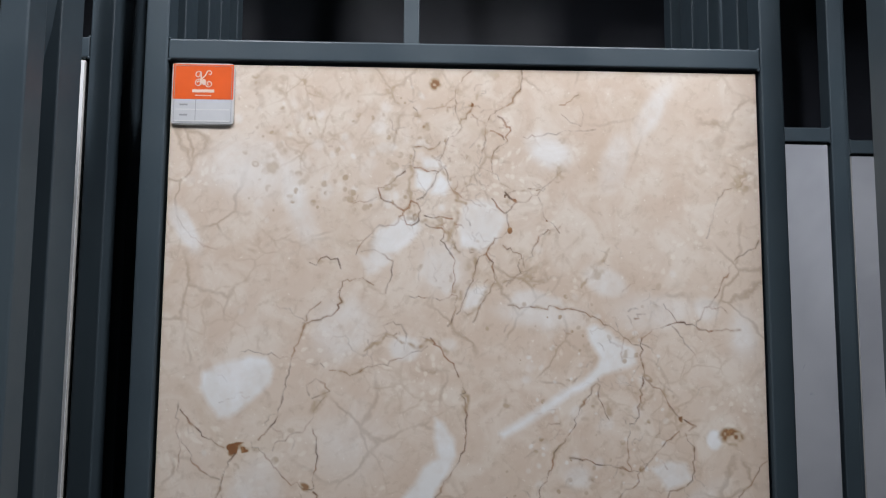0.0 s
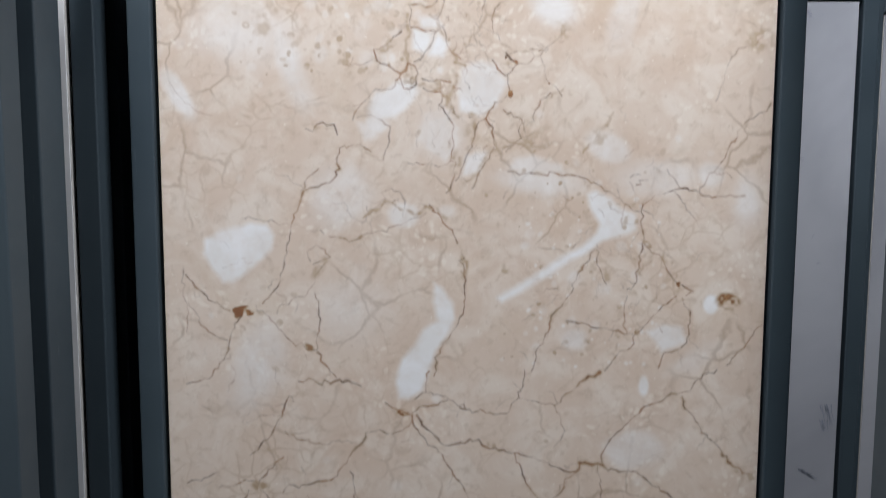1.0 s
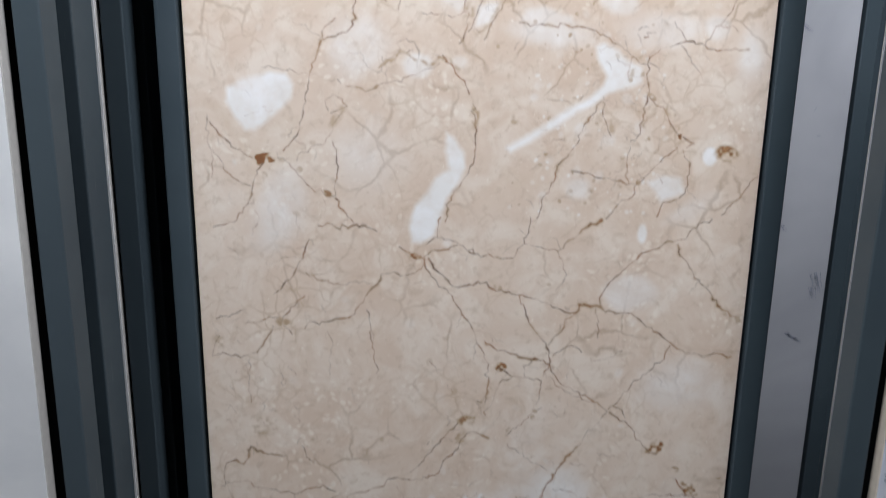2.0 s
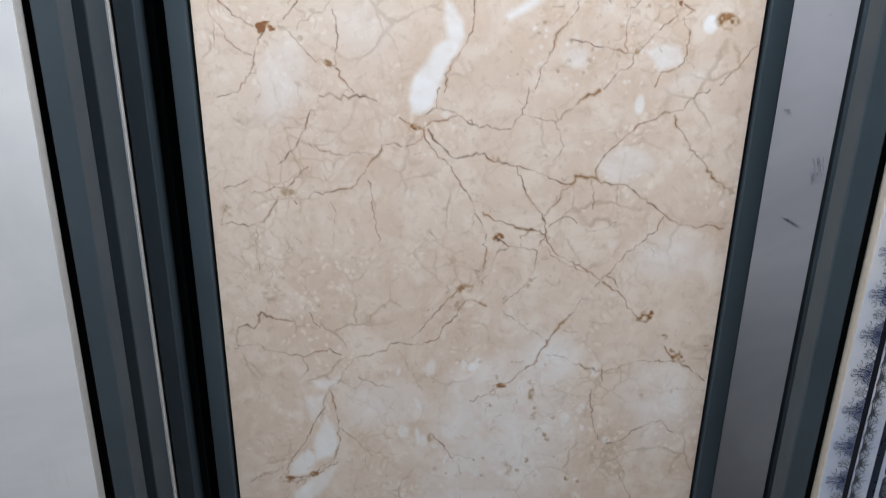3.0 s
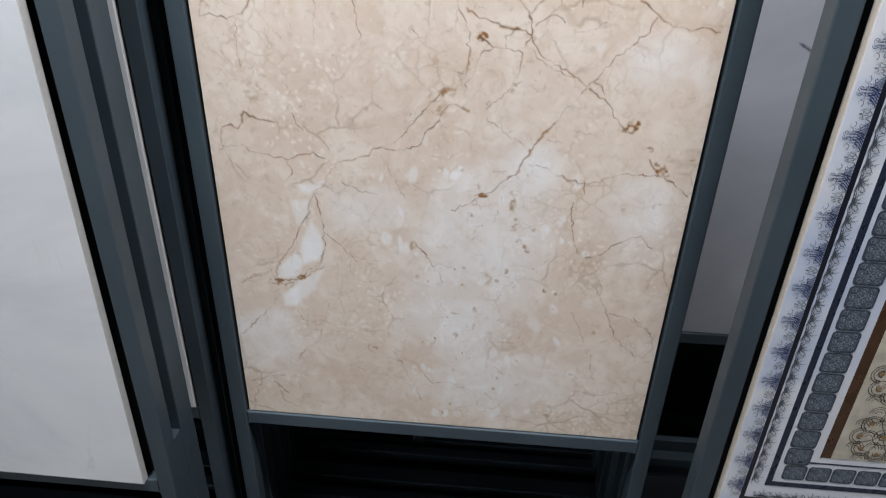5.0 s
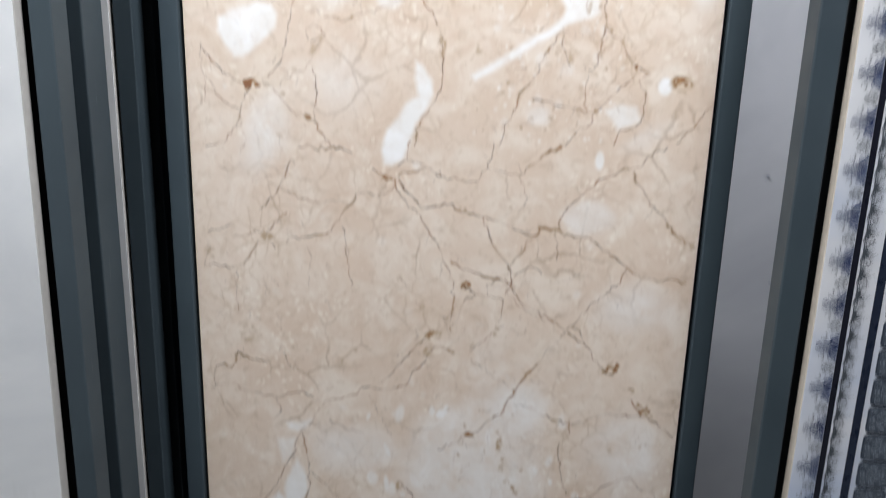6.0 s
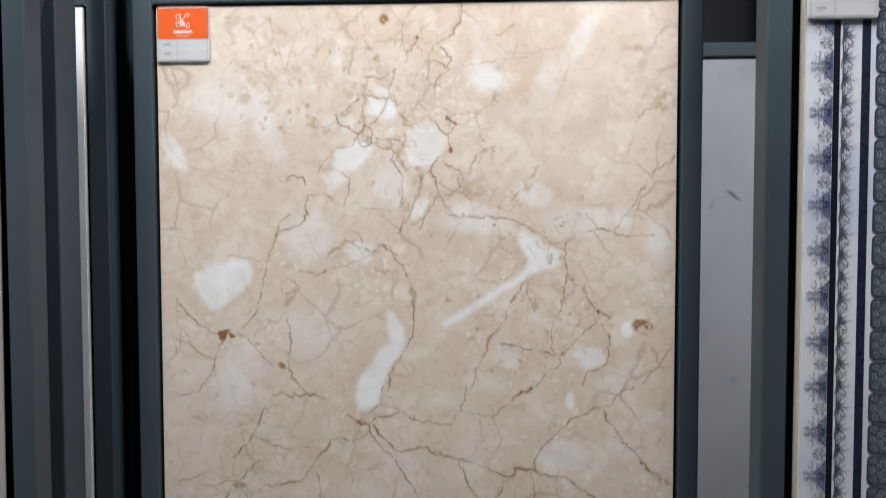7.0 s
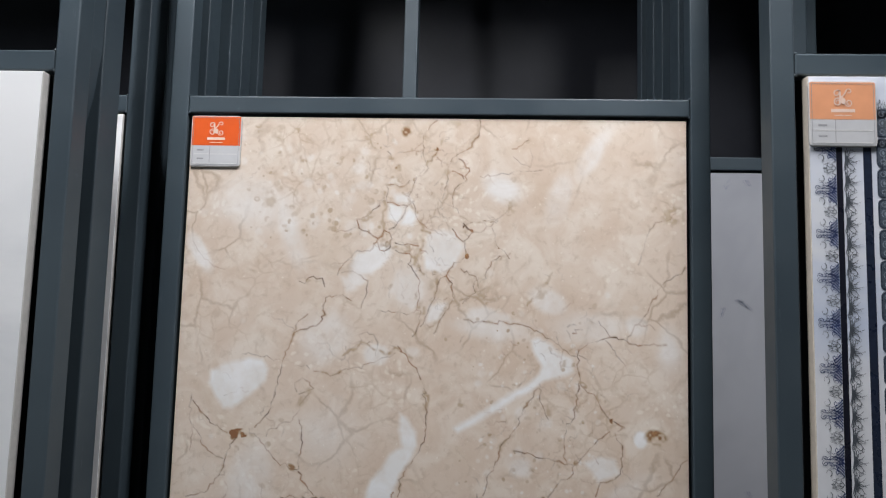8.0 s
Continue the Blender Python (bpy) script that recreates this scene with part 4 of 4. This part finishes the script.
stain(438, 344, 6, 9, -20, 0.6, 0.45)
stain(302, 211, 7, 15, -10, 0.8, 0.4)
stain(274, 222, 5, 5, 0, 0.6, 0.4)
for u0, v0, u1, v1, count in ((235, 15, 345, 235, 80), (375, 225, 500, 420, 60), (20, 620, 130, 730, 26), (250, 560, 420, 760, 40), (60, 330, 140, 560, 22)):
    for _ in range(count):
        a = rng.uniform(0, 2 * math.pi)
        at = np.array((rng.uniform(u0, u1), rng.uniform(v0, v1))) / 1000
        wander(at, np.array((math.cos(a), math.sin(a))), rng.uniform(0.006, 0.026), rng.uniform(0.6, 1.2), rng.uniform(0.25, 0.6))
        if rng.random() < 0.35:
            stain(at[0] * 1000, at[1] * 1000, rng.uniform(2, 6), rng.uniform(2, 7), rng.uniform(0, 90), 0.8, rng.uniform(0.2, 0.45))
for _ in range(150):
    a = rng.uniform(0.2, 1.3) * rng.choice((-1, 1))
    wander(np.array((rng.uniform(0.02, 0.58), rng.uniform(0.02, 1.18))), np.array((math.cos(a), math.sin(a))), rng.uniform(0.008, 0.04), rng.uniform(0.6, 0.9), rng.uniform(0.15, 0.4))
for corner in ((120, 30, 232, 150, 46), (60, 20, 130, 110, 10), (215, 20, 262, 120, 12), (330, 230, 480, 420, 34), (250, 640, 420, 1150, 46), (20, 20, 580, 1180, 60)):
    u0, v0, u1, v1, count = corner
    for _ in range(count):
        r = rng.uniform(1.5, 4.5)
        stain(rng.uniform(u0, u1), rng.uniform(v0, v1), r, r * rng.uniform(0.6, 1.5), rng.uniform(0, 90), rng.uniform(0.4, 0.9), rng.uniform(0.18, 0.52))
        patch(rng.uniform(u0, u1), rng.uniform(v0, v1), r * 1.4, r * rng.uniform(0.8, 2.0), rng.uniform(0, 90), 0.7, rng.uniform(0.1, 0.4))

# brown-grey flecks of the upper corner, broken streaks and flecks of the white cloud below
for _ in range(90):
    u, v, r = rng.uniform(70, 255), rng.uniform(12, 150), rng.uniform(1.6, 4.2)
    stain(u, v, r, r * rng.uniform(0.7, 1.6), rng.uniform(0, 90), rng.uniform(0.3, 0.8), rng.uniform(0.25, 0.55))
for _ in range(150):
    u, v = rng.normal(355, 62), rng.uniform(770, 1185)
    r = rng.uniform(1.5, 4.0)
    patch(u + rng.normal(0, 14), v, r * rng.uniform(1.0, 2.4), r * rng.uniform(1.8, 4.5), rng.uniform(-35, 35), 0.5, rng.uniform(0.3, 0.8))
    if rng.random() < 0.35:
        stain(u, v, r * 0.7, r * rng.uniform(0.6, 1.8), rng.uniform(-40, 40), 0.5, rng.uniform(0.3, 0.6))
    if rng.random() < 0.5:
        a = rng.uniform(0, 2 * math.pi)
        wander(np.array((u, v)) / 1000, np.array((math.cos(a), math.sin(a))), rng.uniform(0.006, 0.022), 0.8, rng.uniform(0.3, 0.6))
for _ in range(130):
    u, v, r = rng.uniform(335, 500), rng.uniform(240, 440), rng.uniform(1.0, 2.6)
    (patch if rng.random() < 0.5 else stain)(u, v, r, r * rng.uniform(0.7, 1.4), rng.uniform(0, 90), 0.5, rng.uniform(0.3, 0.6))


def printed_face(thing, material):
    """The glazed sheet of the cream tile, fine enough to carry its print."""
    u, v = np.meshgrid(np.arange(NU) * STEP, np.arange(NV) * STEP)
    co = np.stack([u - W / 2, np.zeros_like(u), H - v], -1)
    edge = 0.0006
    co[..., 0] = np.clip(co[..., 0], -W / 2 + edge, W / 2 - edge)
    co[..., 2] = np.clip(co[..., 2], edge, H - edge)
    rim = np.zeros((NV, NU), bool)
    rim[0], rim[-1], rim[:, 0], rim[:, -1] = True, True, True, True
    co[..., 1][rim] = 0.0014
    idx = np.arange(NU * NV).reshape(NV, NU)
    quads = np.stack([idx[:-1, :-1], idx[1:, :-1], idx[1:, 1:], idx[:-1, 1:]], -1).reshape(-1, 4)
    me = bpy.data.meshes.new("glazed_face")
    me.vertices.add(NU * NV)
    me.vertices.foreach_set("co", co.astype(np.float32).ravel())
    me.loops.add(quads.size)
    me.loops.foreach_set("vertex_index", quads.astype(np.int32).ravel())
    me.polygons.add(len(quads))
    me.polygons.foreach_set("loop_start", np.arange(0, quads.size, 4, dtype=np.int32))
    me.update(calc_edges=True)
    PATTERN[..., 3] = 1
    layer = me.attributes.new("pattern", "FLOAT_COLOR", "POINT")
    layer.data.foreach_set("color", PATTERN.ravel())
    me.materials.append(material)
    ob = new("glazed_face", me)
    ob.parent = thing
    tagged(ob, "polished cream marble-look print")


printed_face(marble_tile, MARBLE)


# ---- the print of the ornamental tile: x from its middle, z from its foot ----
LEFT = -W / 2
INK_Y = -0.0003


def stripe_frame(thing, left, right_gap, low, high, width, material, label):
    bm = bmesh.new()
    x0, x1, z0, z1 = LEFT + left, -LEFT - right_gap, low, H - high
    for a in ((x0, x0 + width, z0, z1), (x1 - width, x1, z0, z1), (x0 + width, x1 - width, z0, z0 + width), (x0 + width, x1 - width, z1 - width, z1)):
        box(bm, a[0], a[1], INK_Y, 0.0, a[2], a[3])
    part("border_stripe", bm, material, thing, label)


stripe_frame(ornate_tile, 0.0245, 0.0245, 0.066, 0.036, 0.0055, NIGHT, "near-black border stripe")
stripe_frame(ornate_tile, 0.0492, 0.0492, 0.094, 0.062, 0.0075, NAVY, "dark blue border stripe")


def scroll_mesh():
    """A fine damask scroll, mirrored about its middle, growing to the left from x = 0."""
    bm = bmesh.new()
    thin, y = 0.00075, INK_Y

    def both(points, width, level, slot):
        for s in (-1, 1):
            ribbon(bm, [(x, s * z) for x, z in points], width, y - 0.00005 * level, slot, True)

    # open hooks along the outer edge
    both(spiral(-0.0150, 0.0050, 0.0042, 0.0022, -2.6, 0.72), thin, 1, 0)
    both(spiral(-0.0145, 0.0105, 0.0036, 0.0014, 1.2, -0.8), thin, 2, 1)
    both(spiral(-0.0180, 0.0016, 0.0030, 0.0012, 0.3, 0.7), thin, 1, 0)
    # crossing stems that rise from the stripe
    for k in range(5):
        z0 = 0.0135 - 0.0027 * k
        both([(-0.0003, z0), (-0.0030, z0 - 0.0032), (-0.0062, z0 - 0.0060), (-0.0100, z0 - 0.0072), (-0.0125 - 0.0006 * k, z0 - 0.0060)], 0.0012, 2 + k, 0)
        both(spiral(-0.0052 - 0.0010 * (k % 2), 0.0015 + 0.0027 * k, 0.0021, 0.0012, 0.8 * k, 0.7), thin, 8 + k, 0)
    both([(-0.0005, 0.0008), (-0.0050, 0.0032), (-0.0090, 0.0034), (-0.0135, 0.0012), (-0.0172, 0.0030)], 0.0011, 7, 0)
    # paler link between two scrolls
    both(spiral(-0.0060, 0.0172, 0.0030, 0.0016, 0.6, 0.8), thin, 1, 1)
    both(spiral(-0.0105, 0.0190, 0.0024, 0.0012, 2.4, -0.8), thin, 2, 1)
    both([(-0.0006, 0.0140), (-0.0042, 0.0160), (-0.0022, 0.0188), (-0.0052, 0.0207)], 0.0010, 3, 1)
    both([(-0.0006, 0.0205), (-0.0030, 0.0180), (-0.0085, 0.0160), (-0.0120, 0.0172)], 0.0009, 4, 1)
    return mesh_of("scroll", bm, BLUE_INK, GREY_INK)


def leaf_mesh():
    bm = bmesh.new()
    for k in range(13):
        a = math.pi * (-0.48 + 0.08 * k)
        r = (0.0135, 0.0085, 0.0112)[k % 3]
        bend = 0.25 if k % 2 else -0.25
        ribbon(bm, [(0.0005, 0), (r * 0.5 * math.cos(a + bend), r * 0.6 * math.sin(a + bend)), (r * math.cos(a), r * math.sin(a))], 0.0012, INK_Y - 0.00004 * k, 0, True)
    for s in (-1, 1):
        ribbon(bm, spiral(0.0058, s * 0.0082, 0.0024, 0.0010, 0.4, 0.8 * s, 12), 0.0007, INK_Y, 0, True)
    ribbon(bm, [(0.0003, -0.0095), (0.0003, 0.0095)], 0.0010, INK_Y, 0)
    return mesh_of("leaf", bm, GREY_INK)


def cell_mesh(w, h):
    """A rounded slate-blue medallion with pale lace lines."""
    bm = bmesh.new()
    r, ring = 0.0045, []
    for cx, cz, a0 in ((w / 2 - r, h / 2 - r, 0), (-w / 2 + r, h / 2 - r, 90), (-w / 2 + r, -h / 2 + r, 180), (w / 2 - r, -h / 2 + r, 270)):
        for k in range(5):
            a = radians(a0 + 22.5 * k)
            ring.append((cx + r * math.cos(a), cz + r * math.sin(a)))
    bm.faces.new([bm.verts.new((x, INK_Y, z)) for x, z in ring]).material_index = 0
    ribbon(bm, [(x * 0.93, z * 0.93) for x, z in ring], 0.0006, INK_Y - 0.0001, 2, closed=True)
    for s in (-1, 1):
        disc(bm, s * w * 0.29, 0, 0.0011, 0.0018, INK_Y - 0.0002, 1)
        disc(bm, 0, s * h * 0.29, 0.0018, 0.0011, INK_Y - 0.0002, 1)
        ribbon(bm, spiral(s * w * 0.29, 0, 0.0036, 0.0030, 0.4, 0.9, 12), 0.0005, INK_Y - 0.0001, 1)
        ribbon(bm, spiral(0, s * h * 0.29, 0.0036, 0.0030, 0.4, 0.9, 12), 0.0005, INK_Y - 0.0001, 1)
        ribbon(bm, [(-w * 0.2, -s * h * 0.2), (w * 0.2, s * h * 0.2)], 0.0006, INK_Y - 0.0001, 1)
        for q in (-1, 1):
            ribbon(bm, spiral(s * w * 0.31, q * h * 0.31, 0.0032, 0.0012, 0.5 * s + q, 1.2, 12), 0.0006, INK_Y - 0.0001, 1)
            ribbon(bm, spiral(s * w * 0.13, q * h * 0.13, 0.0026, 0.0018, s + q, 0.9, 10), 0.0005, INK_Y - 0.0001, 1)
    return mesh_of("medallion", bm, SLATE, LACE, NAVY)


def printed_piece(name, mesh, x, z, turn=0.0):
    ob = new(name, mesh)
    ob.parent = ornate_tile
    ob.matrix_basis = pose(LEFT + x, 0, z, 0, turn, 0)


SCROLL, LEAF, CELL, CELL_FLAT = scroll_mesh(), leaf_mesh(), cell_mesh(0.0305, 0.0277), cell_mesh(0.0277, 0.0240)
for i in range(26):
    printed_piece("scroll", SCROLL, 0.0243, 0.0935 + 0.0415 * i)
for i in range(52):
    printed_piece("leaf", LEAF, 0.0325, 0.108 + 0.0198 * i)
for i in range(36):
    printed_piece("medallion", CELL, 0.0765, 0.146 + 0.0288 * i)
for i in range(13):
    printed_piece("scroll", SCROLL, 0.045 + 0.0415 * i, 0.0655, -90)
    printed_piece("scroll", SCROLL, 0.045 + 0.0415 * i, H - 0.0355, 90)
for i in range(26):
    printed_piece("leaf", LEAF, 0.050 + 0.0198 * i, 0.0735, -90)
    printed_piece("leaf", LEAF, 0.050 + 0.0198 * i, H - 0.0435, 90)
for i in range(16):
    printed_piece("medallion", CELL_FLAT, 0.079 + 0.0288 * i, 0.119)
    printed_piece("medallion", CELL_FLAT, 0.079 + 0.0288 * i, H - 0.087)


def thin_line(name, x0, x1, z0, z1, material, label):
    part(name, one_box(LEFT + x0, LEFT + x1, INK_Y, 0.0, z0, z1), material, ornate_tile, label)


thin_line("border_line", 0.064, 0.536, 0.1362, 0.1385, NAVY, "thin dark blue line")
thin_line("brown_band", 0.101, 0.1135, 0.1475, 1.10, BROWN, "brown inner border band")
thin_line("brown_band", 0.4865, 0.499, 0.1475, 1.10, BROWN, "brown inner border band")
thin_line("centre_field", 0.1137, 0.4863, 0.1475, 1.10, GOLD, "beige centre field")


def rosette_mesh():
    """Outlined scallops and petals of the beige centre."""
    bm = bmesh.new()
    y = INK_Y - 0.0003
    for k in range(8):
        a = k * math.pi / 4
        cx, cz = 0.026 * math.cos(a), 0.026 * math.sin(a)
        for r in (0.0125, 0.0095, 0.0045):
            ribbon(bm, [(cx + r * math.cos(a + q * 0.3), cz + r * math.sin(a + q * 0.3)) for q in range(-6, 7)], 0.0009, y, 0)
        ribbon(bm, [(0.004 * math.cos(a), 0.004 * math.sin(a)), (0.015 * math.cos(a + 0.39), 0.015 * math.sin(a + 0.39)), (0.027 * math.cos(a + 0.39), 0.027 * math.sin(a + 0.39))], 0.0009, y, 0)
        disc(bm, cx * 1.05, cz * 1.05, 0.003, 0.003, y, 1, 10)
    ribbon(bm, spiral(0, 0, 0.005, 0.005, 0, 1, 14), 0.0009, y, 0)
    ribbon(bm, spiral(0, 0, 0.0125, 0.0125, 0, 1, 20), 0.0009, y - 0.0001, 0)
    disc(bm, 0, 0, 0.0032, 0.0032, y, 1, 10)
    return mesh_of("rosette", bm, GOLD_LINE, OCHRE)


ROSETTE = rosette_mesh()
for i in range(4):
    for j in range(11):
        printed_piece("rosette", ROSETTE, 0.156 + 0.0885 * i + (0.0 if j % 2 else 0.006), 0.187 + 0.0865 * j, 12 * j)


def scallops():
    """Staggered rows of outlined scallops that fill the beige centre behind the rosettes."""
    bm = bmesh.new()
    step, rows = 0.0205, 52
    for j in range(rows):
        for i in range(19):
            cx, cz = LEFT + 0.1137 + 0.0105 + step * i - (step / 2 if j % 2 else 0), 0.150 + 0.018 * j
            if cx - 0.0102 < LEFT + 0.1142 or cx + 0.0102 > LEFT + 0.4858:
                continue
            for r in (0.0100, 0.0072, 0.0035):
                ribbon(bm, [(cx + r * math.cos(math.pi * k / 10), cz + r * math.sin(math.pi * k / 10)) for k in range(11)], 0.0008, INK_Y - 0.0001, 0)
    tagged(part("scallop_lines", bm, GOLD_LINE, ornate_tile, "dark scallop outlines"), kind="stuff")


scallops()


def ink_blotch(x, z, length, lean, width):
    """A short smudged streak of the printed white tile."""
    bm = bmesh.new()
    for k in range(9):
        pts, w = [], width * rng.uniform(0.08, 0.3)
        off = rng.normal(0, 0.8 * width)
        n = 9
        for q in range(n):
            f = q / (n - 1) - 0.5
            pts.append((x + off + lean * length * f + rng.normal(0, width * 0.18), z - length * f * rng.uniform(0.9, 1.1)))
        ribbon(bm, pts, w, -0.0002 - 0.00005 * k, 0, True)
    part("printed_streak", bm, STREAK, blotched_tile, "blue-grey printed streak")


STREAK = plain("blue_grey_streak_print", (0.29, 0.315, 0.38, 1), 0.1, 0.5, 160.0)
for x, z, length, lean, width in ((0.230, 1.183, 0.010, 0.5, 0.003), (0.188, 0.975, 0.018, -0.3, 0.003), (0.286, 0.617, 0.030, 0.3, 0.0045), (0.279, 0.600, 0.018, 0.2, 0.004), (0.262, 0.528, 0.014, 1.6, 0.004), (0.225, 0.700, 0.010, 0.5, 0.003), (0.223, 0.990, 0.016, 1.2, 0.003)):
    ink_blotch(x, z, length, lean, width)


# ---- the sample labels ----
def sample_label(card_material, label):
    """A printed card in a clear holder: coloured upper part with a plain mark, pale lower part with two ruled rows."""
    thing = new("sample_label")
    w, h = 0.0625, 0.0635
    bm = one_box(0, w, -0.0016, 0.0, -h, 0)
    corners = [e for e in bm.edges if abs(e.verts[0].co.y - e.verts[1].co.y) > 0.001]
    bmesh.ops.bevel(bm, geom=corners, offset=0.0045, segments=4, affect="EDGES", profile=0.5)
    part("holder", bm, SLEEVE, thing, "clear plastic card holder")
    part("upper_card", one_box(0.0012, w - 0.0012, -0.0021, -0.0016, -0.0372, -0.0012), card_material, thing, "orange printed upper half")
    part("lower_card", one_box(0.0012, w - 0.0012, -0.0021, -0.0016, -h + 0.0012, -0.0374), CARD, thing, "pale grey lower half")
    bm = bmesh.new()
    y = -0.0023
    ribbon(bm, [(0.0285, -0.0090), (0.0292, -0.0150), (0.0285, -0.0225)], 0.0017, y)
    ribbon(bm, [(0.0295, -0.0165), (0.0330, -0.0130), (0.0350, -0.0085)], 0.0012, y - 0.0001)
    ribbon(bm, spiral(0.0262, -0.0120, 0.0036, 0.0014, 0.4, 1.0), 0.0010, y)
    ribbon(bm, spiral(0.0268, -0.0205, 0.0040, 0.0014, 1.2, 1.3), 0.0010, y - 0.0001)
    ribbon(bm, spiral(0.0368, -0.0212, 0.0040, 0.0012, 2.4, 1.4), 0.0010, y)
    ribbon(bm, spiral(0.0372, -0.0102, 0.0026, 0.0012, 2.6, -0.8), 0.0009, y)
    disc(bm, 0.0318, -0.0195, 0.0022, 0.0032, y - 0.0002)
    part("emblem", bm, CARD_MARK, thing, "plain white curled mark")
    part("name_bar", one_box(0.0205, 0.0425, -0.0022, -0.0021, -0.0303, -0.0272), CARD_MARK, thing, "pale bar")
    part("small_bar", one_box(0.0235, 0.0395, -0.0022, -0.0021, -0.0338, -0.0330), CARD_MARK, thing, "thin pale bar")
    for z in (-0.0478, -0.0595):
        part("ruled_line", one_box(0.0045, w - 0.0045, -0.0022, -0.0021, z - 0.0005, z + 0.0005), CARD_WHITE, thing, "pale ruled line")
    part("ruled_line", one_box(0.0240, 0.0246, -0.0022, -0.0021, -0.0590, -0.0376), CARD_GREY, thing, "grey ruled line")
    for z in (-0.0430, -0.0535):
        part("grey_bar", one_box(0.0085, 0.0165, -0.0022, -0.0021, z - 0.0009, z + 0.0009), CARD_GREY, thing, "small grey bar")
    bm = bmesh.new()
    x0, x1, z0, z1 = 0.0028, w - 0.0028, -h + 0.0028, -0.0028
    ribbon(bm, [(x0, z0), (x1, z0), (x1, z1), (x0, z1)], 0.0006, y, closed=True)
    part("border", bm, CARD_GREY, thing, "thin dark border line")
    return tagged(thing, label, "label", "sample labels")


card = sample_label(ORANGE, "orange and grey sample label stuck on the cream tile")
card.matrix_basis = pose(-0.2985, -0.0003, 1.6495)
# card colour carries the glare of its plastic cover
card = sample_label(GLARE_ORANGE, "orange sample label with glare in its colour, on the ornamental tile")
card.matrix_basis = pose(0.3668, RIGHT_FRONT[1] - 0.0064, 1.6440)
